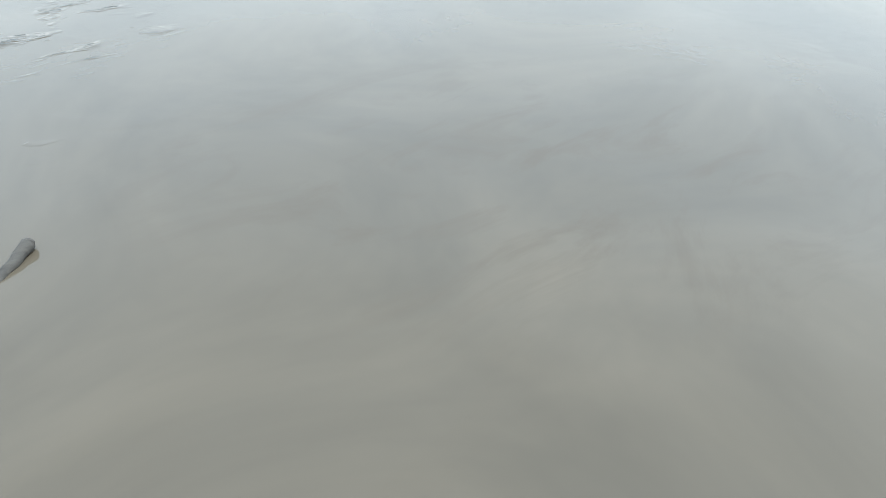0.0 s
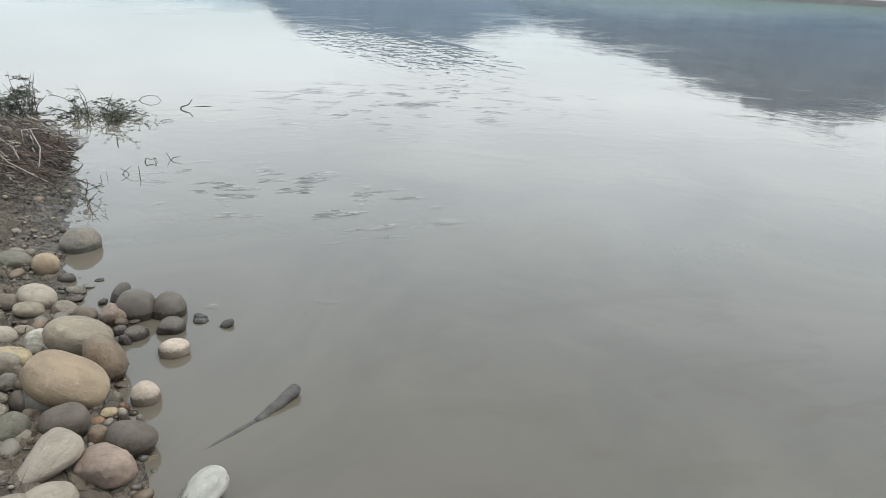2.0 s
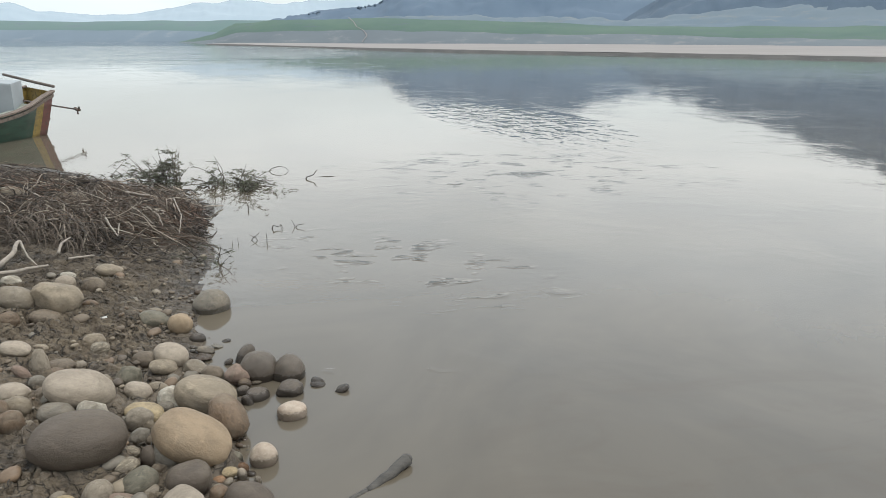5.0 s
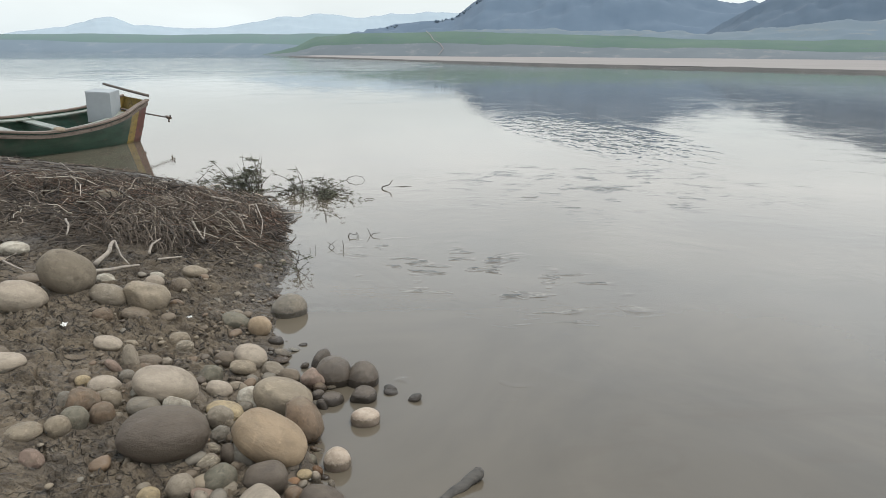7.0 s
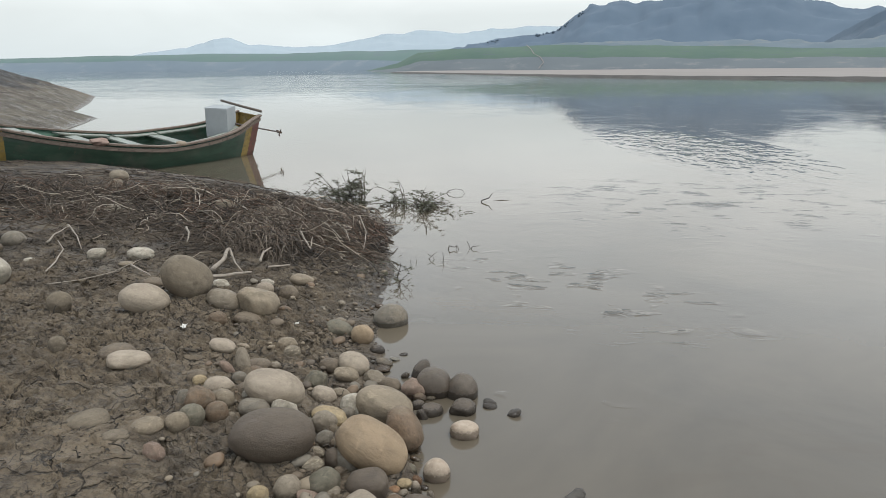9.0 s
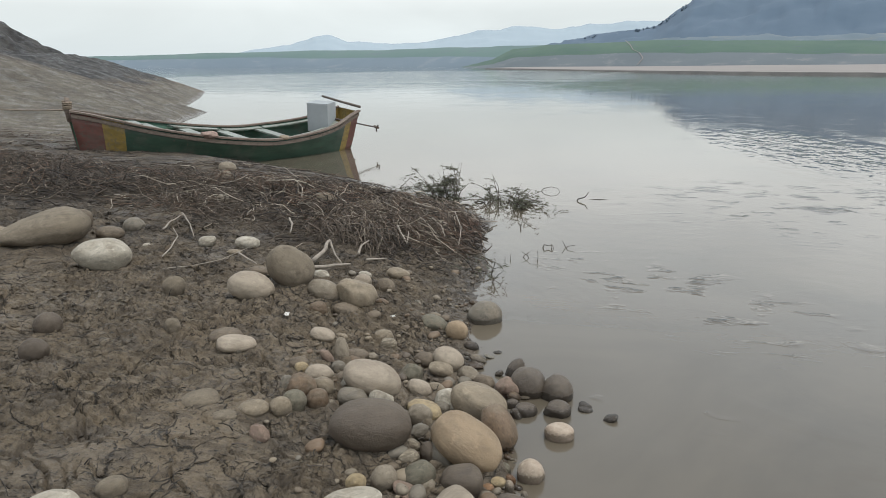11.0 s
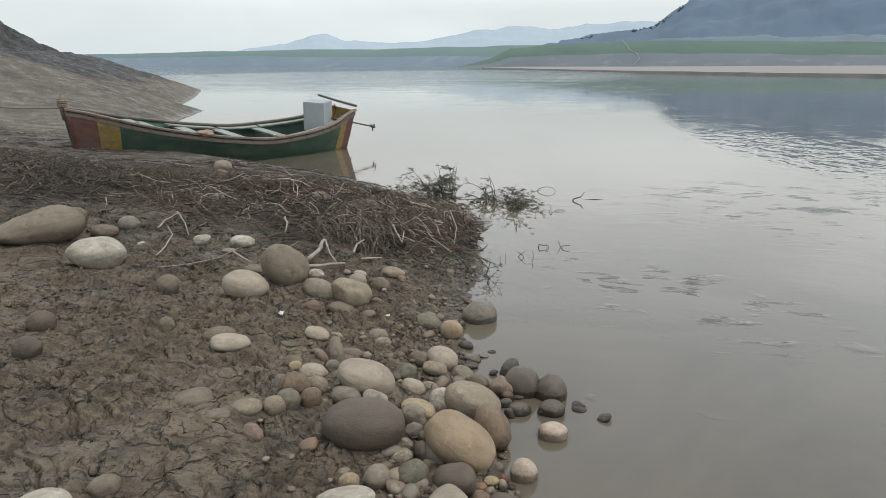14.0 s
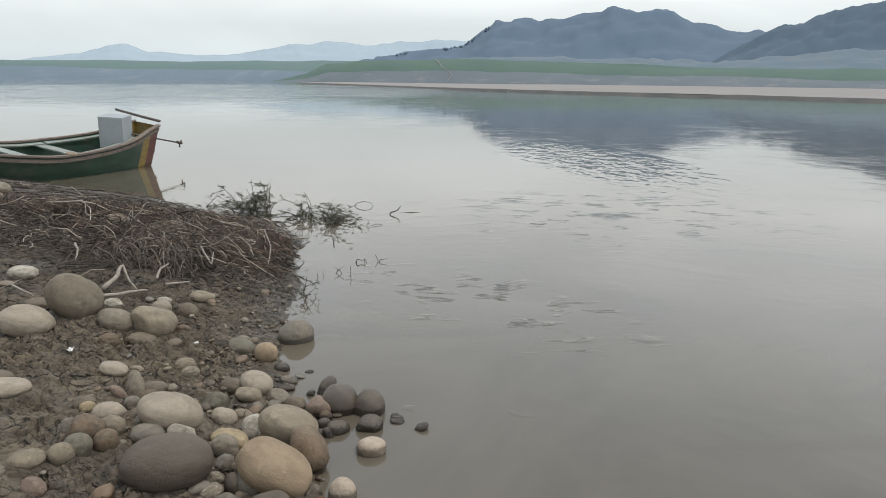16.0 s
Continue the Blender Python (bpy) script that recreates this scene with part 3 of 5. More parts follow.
stone((-0.555, 2.905, 0.192), (0.289, 0.231, 0.154), (-2, 20, 11), "cream")
stone((-0.800, 2.882, 0.202), (0.139, 0.111, 0.081), (-0, 11, 20), "cream")
stone((-0.897, 2.899, 0.210), (0.068, 0.054, 0.058), (0, -0, 27), "yellow")
stone((-0.867, 2.695, 0.228), (0.083, 0.052, 0.060), (-85, 63, -84), "grey")
stone((-0.796, 2.687, 0.226), (0.121, 0.097, 0.124), (-0, 9, 23), "rust", "rough")
stone((-0.730, 2.759, 0.199), (0.103, 0.083, 0.094), (-2, 22, 14), "tan")
stone((-0.669, 2.879, 0.164), (0.059, 0.047, 0.055), (-0, -9, 28), "white")
stone((-0.623, 2.910, 0.151), (0.067, 0.053, 0.046), (-1, 18, 13), "tan")
stone((-0.596, 2.760, 0.168), (0.139, 0.111, 0.078), (-0, 9, 18), "grey")
stone((-0.693, 2.924, 0.170), (0.108, 0.087, 0.061), (0, -0, 23), "brown")
stone((-0.741, 3.139, 0.157), (0.077, 0.062, 0.049), (-0, 9, 18), "rust")
stone((-0.688, 3.251, 0.134), (0.060, 0.048, 0.042), (0, -0, 21), "beige")
stone((-0.755, 3.220, 0.152), (0.130, 0.104, 0.059), (-0, 5, 20), "brown")
stone((-0.722, 3.534, 0.130), (0.110, 0.088, 0.077), (-0, 7, 17), "tan")
stone((-0.662, 3.437, 0.127), (0.089, 0.071, 0.077), (-0, 5, 17), "striped")
stone((-0.728, 3.482, 0.121), (0.033, 0.027, 0.028), (0, -0, 20), "orange")
stone((-0.928, 2.934, 0.211), (0.095, 0.076, 0.069), (0, -0, 27), "brown")
stone((-0.450, 3.161, 0.104), (0.114, 0.091, 0.112), (-0, 9, 13), "moss", "rough")
stone((-0.374, 3.030, 0.103), (0.125, 0.100, 0.077), (-2, 22, 5), "cream")
stone((-0.316, 3.107, 0.076), (0.096, 0.076, 0.049), (-1, 18, 6), "tan")
stone((-0.793, 2.494, 0.231), (0.095, 0.076, 0.093), (-0, 4, 27), "tan")
stone((-0.763, 2.555, 0.226), (0.106, 0.086, 0.112), (-1, 13, 21), "moss")
stone((-0.699, 2.639, 0.204), (0.099, 0.079, 0.103), (0, -0, 26), "rust")
stone((-0.881, 2.435, 0.243), (0.130, 0.104, 0.070), (0, -0, 31), "tan")
stone((-0.656, 2.672, 0.173), (0.036, 0.031, 0.041), (0, -0, 25), "beige")
stone((-0.470, 2.788, 0.146), (0.122, 0.085, 0.100), (-5, 31, 2), "white", "rough")
stone((-0.409, 2.485, 0.207), (0.327, 0.235, 0.202), (-0, 4, 19), "dark")
stone((-0.294, 2.836, 0.106), (0.166, 0.133, 0.076), (-1, 16, 7), "yellow")
stone((-0.300, 2.782, 0.106), (0.115, 0.092, 0.101), (-0, 4, 14), "beige")
stone((-0.238, 2.928, 0.072), (0.070, 0.056, 0.062), (0, -0, 15), "grey")
stone((-0.224, 2.975, 0.084), (0.121, 0.097, 0.117), (-5, 31, -4), "white", "rough")
stone((-0.091, 2.994, 0.085), (0.281, 0.225, 0.167), (-1, 18, 2), "tan")
stone((0.035, 2.806, 0.081), (0.220, 0.153, 0.155), (-24, 52, -37), "rust")
stone((-0.050, 2.571, 0.136), (0.317, 0.238, 0.186), (-5, 28, -6), "ochre")
stone((-0.103, 2.994, 0.037), (0.063, 0.051, 0.050), (-2, -18, 21), "ochre")
stone((-0.141, 2.951, 0.044), (0.068, 0.054, 0.031), (-1, 13, 5), "beige")
stone((-0.067, 2.952, 0.027), (0.032, 0.028, 0.037), (0, -0, 11), "rust")
stone((-0.269, 2.766, 0.098), (0.076, 0.044, 0.052), (-29, 55, -37), "tan")
stone((-0.263, 2.662, 0.101), (0.083, 0.066, 0.068), (-6, -32, 38), "grey", "rough")
stone((-0.229, 2.656, 0.086), (0.050, 0.040, 0.047), (-19, 48, -25), "brown")
stone((-0.264, 2.556, 0.101), (0.062, 0.050, 0.049), (-4, 25, 1), "striped")
stone((-0.250, 2.452, 0.110), (0.092, 0.073, 0.068), (-0, -8, 23), "striped")
stone((-0.189, 2.515, 0.101), (0.069, 0.073, 0.097), (0, -0, 16), "dark")
stone((-0.137, 2.520, 0.095), (0.125, 0.080, 0.094), (-12, 41, -17), "grey")
stone((-0.175, 2.344, 0.116), (0.130, 0.104, 0.104), (-1, -13, 25), "moss")
stone((-0.155, 2.471, 0.079), (0.047, 0.038, 0.047), (0, -0, 15), "brown")
stone((-0.279, 2.264, 0.136), (0.100, 0.080, 0.104), (-7, -33, 45), "beige")
stone((-0.357, 2.191, 0.150), (0.078, 0.063, 0.077), (0, -0, 23), "yellow")
stone((-0.331, 2.092, 0.156), (0.217, 0.138, 0.048), (-0, -3, 25), "white")
stone((-0.190, 2.245, 0.113), (0.118, 0.090, 0.031), (-4, 24, -0), "rose")
stone((-0.023, 2.373, 0.094), (0.166, 0.133, 0.136), (-0, 2, 11), "dark")
stone((-0.110, 2.495, 0.066), (0.060, 0.048, 0.028), (0, -0, 14), "grey")
stone((0.093, 2.590, 0.025), (0.061, 0.049, 0.058), (0, -0, 9), "moss")
stone((0.198, 2.594, 0.022), (0.116, 0.093, 0.121), (-1, -10, 13), "pebble")
stone((0.279, 2.930, 0.017), (0.136, 0.109, 0.095), (-0, 3, 2), "pebble")
stone((-0.036, 2.342, 0.063), (0.117, 0.074, 0.026), (0, -0, 13), "white")
stone((-0.145, 2.318, 0.091), (0.085, 0.068, 0.050), (-1, -12, 25), "beige")
stone((-0.304, 4.237, 0.024), (0.225, 0.191, 0.209), (-0, -7, 14), "grey")
stone((-0.395, 3.857, 0.066), (0.139, 0.112, 0.135), (-6, 37, -4), "ochre")
stone((-0.337, 3.418, 0.084), (0.176, 0.141, 0.133), (-2, 23, 3), "cream")
stone((-0.347, 3.319, 0.074), (0.133, 0.106, 0.071), (-1, 14, 8), "tan")
stone((-0.447, 3.400, 0.078), (0.128, 0.102, 0.085), (-0, 9, 12), "brown")
stone((-0.546, 3.914, 0.077), (0.166, 0.133, 0.097), (-1, 19, 8), "moss")
stone((-0.291, 3.779, 0.009), (0.092, 0.074, 0.068), (-0, 9, 8), "wet")
stone((-0.215, 3.357, 0.039), (0.119, 0.095, 0.087), (-1, 14, 6), "beige", "rough")
stone((-0.124, 3.295, 0.030), (0.116, 0.093, 0.102), (-2, 22, -1), "brown")
stone((-0.217, 3.615, 0.017), (0.097, 0.077, 0.036), (-1, 14, 5), "tan")
stone((-0.213, 3.537, 0.013), (0.092, 0.074, 0.025), (-0, 2, 11), "rust")
stone((-0.172, 3.685, 0.007), (0.064, 0.049, 0.013), (-1, 14, 4), "white")
stone((-0.138, 3.758, 0.002), (0.050, 0.040, 0.013), (-0, -5, 12), "wet")
stone((0.002, 3.265, 0.037), (0.122, 0.097, 0.111), (-4, 28, -7), "rose", "rough")
stone((0.038, 3.220, 0.018), (0.069, 0.055, 0.048), (-1, 18, -1), "rust")
stone((0.085, 3.249, 0.009), (0.056, 0.045, 0.022), (0, -0, 7), "tan")
stone((-0.004, 3.517, 0.015), (0.145, 0.087, 0.088), (-18, -52, 44), "wet")
stone((0.086, 3.322, 0.024), (0.197, 0.178, 0.217), (-1, 18, -2), "wet")
stone((0.230, 3.308, 0.020), (0.169, 0.149, 0.181), (-5, 31, -13), "wet")
stone((-0.078, 3.473, 0.011), (0.049, 0.039, 0.028), (-1, -18, 18), "brown")
stone((0.107, 3.109, 0.009), (0.118, 0.095, 0.083), (-0, 3, 6), "wet")
stone((0.247, 3.140, 0.011), (0.133, 0.106, 0.096), (-1, -11, 10), "wet", "rough")
stone((0.043, 3.141, 0.009), (0.070, 0.059, 0.077), (0, -0, 8), "wet")
stone((0.072, 3.059, 0.008), (0.076, 0.041, 0.048), (-19, 50, -32), "wet")
stone((0.369, 3.237, 0.004), (0.065, 0.052, 0.031), (-0, 9, -3), "wet", "rough")
stone((-1.433, 3.885, 0.370), (0.324, 0.275, 0.252), (-4, 36, 15), "coated")
stone((-1.554, 3.624, 0.323), (0.282, 0.226, 0.181), (-1, 14, 26), "cream")
stone((-1.722, 4.014, 0.286), (0.145, 0.116, 0.068), (-0, 8, 28), "brown")
stone((-1.207, 3.854, 0.251), (0.210, 0.168, 0.140), (-2, 24, 17), "beige")
stone((-1.019, 3.897, 0.227), (0.250, 0.200, 0.184), (-2, 26, 12), "tan", "rough")
stone((-1.097, 4.210, 0.199), (0.124, 0.099, 0.111), (-1, 19, 15), "cream")
stone((-1.158, 4.408, 0.185), (0.091, 0.073, 0.051), (-0, 10, 18), "white")
stone((-0.963, 4.237, 0.165), (0.131, 0.105, 0.130), (-0, -10, 23), "brown", "rough")
stone((-1.354, 4.154, 0.243), (0.110, 0.088, 0.072), (-1, 19, 19), "white", "rough")
stone((-1.025, 3.753, 0.179), (0.158, 0.126, 0.076), (-1, 13, 18), "brown")
stone((-1.146, 3.631, 0.218), (0.109, 0.087, 0.093), (-0, 9, 22), "rust")
stone((-0.995, 3.910, 0.157), (0.044, 0.035, 0.036), (0, -0, 22), "tan")
stone((-1.976, 3.502, 0.325), (0.132, 0.105, 0.134), (0, -0, 37), "coated")
stone((-1.640, 3.008, 0.299), (0.080, 0.073, 0.093), (0, -0, 37), "coated")
stone((-1.351, 3.012, 0.275), (0.167, 0.134, 0.084), (0, -0, 33), "brown")
stone((-1.252, 2.945, 0.275), (0.200, 0.160, 0.070), (-0, 5, 30), "cream")
stone((-1.222, 2.899, 0.263), (0.051, 0.041, 0.044), (0, -0, 32), "grey")
stone((-2.358, 4.438, 0.339), (0.122, 0.098, 0.086), (-0, -5, 35), "white", "rough")
stone((-2.099, 4.534, 0.319), (0.172, 0.138, 0.094), (-0, 5, 30), "white", "rough")
stone((-2.659, 4.182, 0.356), (0.071, 0.057, 0.040), (0, -0, 38), "white")
stone((-2.085, 4.338, 0.306), (0.111, 0.088, 0.036), (-0, 5, 31), "tan")
stone((-3.263, 3.934, 0.496), (0.605, 0.454, 0.234), (-0, -6, 46), "coated", "pear")
stone((-3.523, 3.761, 0.473), (0.397, 0.278, 0.156), (-0, 14, 46), "tan")
stone((-3.394, 4.412, 0.452), (0.188, 0.151, 0.172), (-0, 10, 41), "brown")
stone((-2.627, 3.719, 0.414), (0.351, 0.281, 0.217), (-0, 8, 40), "white")
stone((-2.997, 4.490, 0.408), (0.162, 0.129, 0.139), (-0, 5, 38), "grey")
stone((-3.041, 4.288, 0.399), (0.198, 0.158, 0.107), (-0, 5, 40), "brown")
stone((-2.929, 5.550, 0.421), (0.151, 0.121, 0.081), (-0, 5, 32), "white")
stone((-3.612, 6.724, 0.400), (0.171, 0.136, 0.168), (-0, 10, 31), "beige")
stone((-2.131, 2.751, 0.362), (0.137, 0.110, 0.133), (-0, 5, 44), "dark")
stone((-2.224, 2.407, 0.382), (0.236, 0.188, 0.123), (0, -0, 51), "coated")
stone((-1.106, 2.419, 0.258), (0.164, 0.131, 0.085), (0, -0, 36), "coated")
stone((-1.091, 1.639, 0.297), (0.188, 0.150, 0.108), (0, -0, 48), "white")
stone((-1.020, 1.813, 0.273), (0.101, 0.081, 0.072), (-0, -4, 46), "coated")
stone((-0.774, 2.286, 0.231), (0.088, 0.057, 0.068), (-19, 49, -9), "rose", "rough")
stone((-1.963, 2.493, 0.354), (0.126, 0.101, 0.122), (0, -0, 47), "dark")
stone((-0.950, 2.344, 0.249), (0.101, 0.081, 0.044), (-0, 4, 32), "coated")
stone((-2.143, 6.006, 0.369), (0.177, 0.142, 0.133), (-0, 10, 22), "beige")
stone((-1.853, 5.712, 0.334), (0.177, 0.142, 0.089), (-0, 5, 22), "brown")
stone((-1.691, 5.891, 0.310), (0.322, 0.258, 0.183), (-0, 5, 20), "coated")
stone((-0.986, 4.600, 0.149), (0.173, 0.138, 0.082), (-0, 10, 15), "tan")
stone((-4.182, 7.701, 0.352), (0.223, 0.179, 0.157), (-0, 10, 31), "beige")
stone((-10.724, 10.034, 0.715), (0.673, 0.538, 0.567), (-1, 40, 46), "tan")
stone((0.185, 2.295, 0.052), (0.178, 0.142, 0.129), (-3, 20, -4), "dark")
stone((-0.025, 2.150, 0.121), (0.223, 0.178, 0.074), (-3, -23, 35), "cream", "pear")
stone((0.137, 2.142, 0.070), (0.183, 0.147, 0.131), (-0, 6, 9), "rose", "rough")
stone((0.014, 1.972, 0.104), (0.163, 0.131, 0.103), (-0, 6, 14), "cream")
stone((-0.077, 1.944, 0.118), (0.131, 0.104, 0.086), (0, -0, 21), "beige")
stone((0.086, 2.326, 0.052), (0.075, 0.067, 0.091), (0, -0, 14), "rust")
stone((0.397, 1.994, 0.020), (0.253, 0.142, 0.055), (-6, -27, 32), "washed", "pear")
stone((0.057, 2.448, 0.032), (0.053, 0.043, 0.031), (0, -0, 14), "orange")
stone((0.087, 2.492, 0.030), (0.072, 0.058, 0.046), (-0, 4, 10), "yellow")
stone((0.128, 2.553, 0.012), (0.050, 0.040, 0.032), (-4, 25, -6), "orange")
stone((0.132, 2.490, 0.021), (0.040, 0.042, 0.056), (0, -0, 12), "cream")
stone((0.099, 2.446, 0.020), (0.038, 0.030, 0.015), (0, -0, 13), "cream")
stone((0.052, 2.565, 0.023), (0.037, 0.030, 0.018), (0, -0, 13), "tan")
stone((0.194, 2.456, 0.011), (0.028, 0.034, 0.046), (0, -0, 10), "cream")
stone((0.245, 2.246, -0.016), (0.057, 0.045, 0.045), (0, -0, 10), "yellow")
stone((0.224, 2.065, 0.002), (0.038, 0.031, 0.019), (0, -0, 12), "yellow")
stone((-0.150, 2.243, 0.092), (0.060, 0.048, 0.038), (0, -0, 20), "rust")
stone((0.374, 3.203, 0.003), (0.073, 0.058, 0.023), (-0, 9, -0), "wet", "rough")
stone((0.485, 3.136, 0.005), (0.077, 0.062, 0.036), (-4, -26, 17), "wet", "rough")
stone((0.43, 1.69, 0.004), (0.066, 0.052, 0.040), (0, 0, 8), "yellow")
stone((0.36, 1.68, 0.002), (0.050, 0.036, 0.018), (0, 0, 10), "wet")


# ---- ground: one sheet from the bank under the river to the horizon ----
def spread(fine_a, fine_b, pitch, limit_a, limit_b, growth=1.09):
    mid = list(np.arange(fine_a, fine_b, pitch))
    low, high, d = [], [], pitch
    x = fine_a
    while x > limit_a:
        d *= growth
        x -= d
        low.append(max(x, limit_a))
    d, x = pitch, mid[-1]
    while x < limit_b:
        d *= growth
        x += d
        high.append(min(x, limit_b))
    return np.array(low[::-1] + mid + high)


def fine_relief(x, y, s):
    """Smooth plates of drying mud, torn crumbly patches between them, cracks and trodden hollows."""
    near = 1 - step(24, 36, np.hypot(x, y))
    torn = step(-0.25, 0.30, layers(x * 1.3 + 4, y * 1.3, 11, 3))
    torn = np.maximum(torn, 0.9 * (1 - step(0.5, 1.4, s)))
    lumps = layers(x * 1.5, y * 1.5, 31, 2) * 0.018 + layers(x * 4.2, y * 4.2, 33, 2) * 0.012
    ridge = 0.5 - np.abs(layers(x * 8.5 + 0.3 * soft_noise(x * 21, y * 21, 7), y * 11, 21, 4))
    chips = step(-0.05, 0.10, layers(x * 21, y * 29, 61, 3)) * 0.016 + step(0.1, 0.22, layers(x * 38, y * 46, 65, 2)) * 0.009
    wx, wy = x + 0.09 * layers(x * 2.6, y * 2.6, 41, 4), y + 0.09 * layers(x * 2.6 + 9, y * 2.6, 43, 4)
    joint = (1 - step(0.006, 0.050, cell_edges(wx * 3.0, wy * 3.0, 51))) * step(-0.42, -0.15, layers(x * 2.1, y * 2.1 + 3, 57, 3))
    hair = (1 - step(0.010, 0.080, cell_edges(wx * 7.5, wy * 7.5, 53))) * step(0.0, 0.2, layers(x * 2.9 + 5, y * 2.9, 59, 3))
    curl = 0.010 * (1 - step(0.0, 0.22, cell_edges(wx * 3.0, wy * 3.0, 51))) * (1 - torn)
    hollow = 0.022 * step(0.40, 0.85, layers(x * 3.1 + 2, y * 3.1, 67, 2))
    far_off = 1 - 0.3 * step(6.6, 8.0, y)
    high = torn * (0.020 * ridge + chips) + 0.25 * (1 - torn) * chips + curl - hollow - 0.036 * joint * step(0.35, 0.9, s) - 0.016 * hair * step(0.2, 0.6, s)
    high = high * step(0.1, 0.8, y) * far_off + lumps * (1 - 0.5 * step(6.6, 8.0, y))
    return near * high * step(-0.10, 0.30, s) + (1 - near) * (0.10 * layers(x * 0.35, y * 0.35, 71, 5) + 0.09 * np.abs(layers(x * 1.1, y * 1.1, 73, 4)) + 0.50 * np.abs(layers(x * 0.5, y * 0.5, 77, 5)) * step(5.5, 9, s)) * step(0, 2, s)


def ground_height(x, y):
    x, y = np.asarray(x, float), np.asarray(y, float)
    return bank_height(x, y) + fine_relief(x, y, inland(x, y))


def banked(gx, gy, gz):
    """Mud banked up round the stones that lie ashore."""
    ragged = 0.012 * layers(gx * 17, gy * 17, 91, 3)
    for (x, y, z), (long, deep, high), turn in LYING:
        if float(inland(x, y)) < 0.08 or y > 5.5:
            continue
        reach = 0.85 * max(long, deep) + 0.03
        i0, i1 = np.searchsorted(gx[0], (x - reach, x + reach))
        j0, j1 = np.searchsorted(gy[:, 0], (y - reach, y + reach))
        box = np.s_[j0:j1, i0:i1]
        dx, dy = gx[box] - x, gy[box] - y
        u = (dx * math.cos(turn) + dy * math.sin(turn)) / (long / 2 + 0.008)
        v = (-dx * math.sin(turn) + dy * math.cos(turn)) / (deep / 2 + 0.008)
        close = 1 - step(0.75, 1.15 if high > 0.08 else 1.45, np.hypot(u, v))
        rise = z - 0.34 * high + ragged[box] - gz[box]
        gz[box] += np.maximum(rise, 0) * close


def add_ground():
    xs = np.unique(np.concatenate([spread(-2.9, 0.55, 0.0065, -5.6, 0.9, 1.016), spread(-30, -5.6, 0.12, -4400, -5.6, 1.12), spread(0.9, 1.2, 0.05, 0.9, 4400, 1.2)]))
    ys = np.unique(np.concatenate([spread(1.3, 4.4, 0.0065, 0.6, 8.6, 1.010), spread(8.6, 42, 0.12, 8.6, 4400, 1.12), -spread(-0.6, 0.2, 0.08, -0.6, 900, 1.2)]))
    gx, gy = np.meshgrid(xs, ys)
    gz = ground_height(gx.ravel(), gy.ravel())
    banked(gx, gy, gz.reshape(gx.shape))
    co = np.stack([gx.ravel(), gy.ravel(), gz], 1)
    nx, ny = len(xs), len(ys)
    a = (np.arange(ny - 1)[:, None] * nx + np.arange(nx - 1)[None]).ravel()
    quads = np.stack([a, a + 1, a + nx + 1, a + nx], 1)
    me = bpy.data.meshes.new("ground")
    me.vertices.add(len(co))
    me.vertices.foreach_set("co", co.ravel())
    me.loops.add(quads.size)
    me.loops.foreach_set("vertex_index", quads.ravel().astype(np.int32))
    me.polygons.add(len(quads))
    me.polygons.foreach_set("loop_start", np.arange(0, quads.size, 4, dtype=np.int32))
    me.polygons.foreach_set("use_smooth", np.ones(len(quads), bool))
    me.update(calc_edges=True)
    me.validate()
    me.materials.append(MUD)
    tagged(new("ground", me), "grey-brown cracked river mud sloping into the water", "river bank", kind="structure")


add_ground()
wx = spread(-3, 6, 1.5, -4400, 4400, 1.5)
wverts = [(x, y, 0.0) for y in wx for x in wx]
wfaces = [(j * len(wx) + i, j * len(wx) + i + 1, (j + 1) * len(wx) + i + 1, (j + 1) * len(wx) + i) for j in range(len(wx) - 1) for i in range(len(wx) - 1)]
tagged(new("water", mesh_of("water", wverts, wfaces, WATER)), "calm silty brown river with faint ripples", "river", kind="structure")


# ---- far side of the river ----
def ribbon(name, rows, mat, label, category, wobble=0.0, scale=0.02, seed=1, steps=260, slots=None):
    """A long landform: rows of lines (x, y, z), from its foot to its back, joined into a sheet."""
    lines = []
    for k, row in enumerate(rows):
        row = np.array(row, float)
        at = np.r_[0, np.cumsum(np.hypot(*np.diff(row[:, :2], axis=0).T))]
        at /= at[-1]
        u = np.linspace(0, 1, steps)
        p = np.stack([np.interp(u, at, row[:, i]) for i in range(3)], 1)
        if wobble and k:
            p[:, 2] += wobble * layers(p[:, 0] * scale + 5 * k, p[:, 1] * scale, seed, 7) * (1 if k < len(rows) - 1 else 0.3)
        lines.append(p)
    co = np.concatenate(lines)
    faces = [(k * steps + i, k * steps + i + 1, (k + 1) * steps + i + 1, (k + 1) * steps + i) for k in range(len(rows) - 1) for i in range(steps - 1)]
    slots = [slots[k] for k in range(len(rows) - 1) for i in range(steps - 1)] if slots else None
    return tagged(new(name, mesh_of(name, co, faces, mat, slots)), label, category, kind="structure")


def bearing(deg, far, z):
    """A place by its bearing from the bank, to the left of straight ahead."""
    return (-far * math.sin(radians(deg)), far * math.cos(radians(deg)), z)


BAR = [bearing(d, r, -0.2) for d, r in ((10.9, 262), (8.4, 225), (4, 172), (-0.4, 140), (-10, 111), (-23, 98), (-33, 90), (-45, 88), (-75, 105))]
BAR_TOP = [(x * 1.02, y * 1.02, 0.30) for x, y, z in BAR]
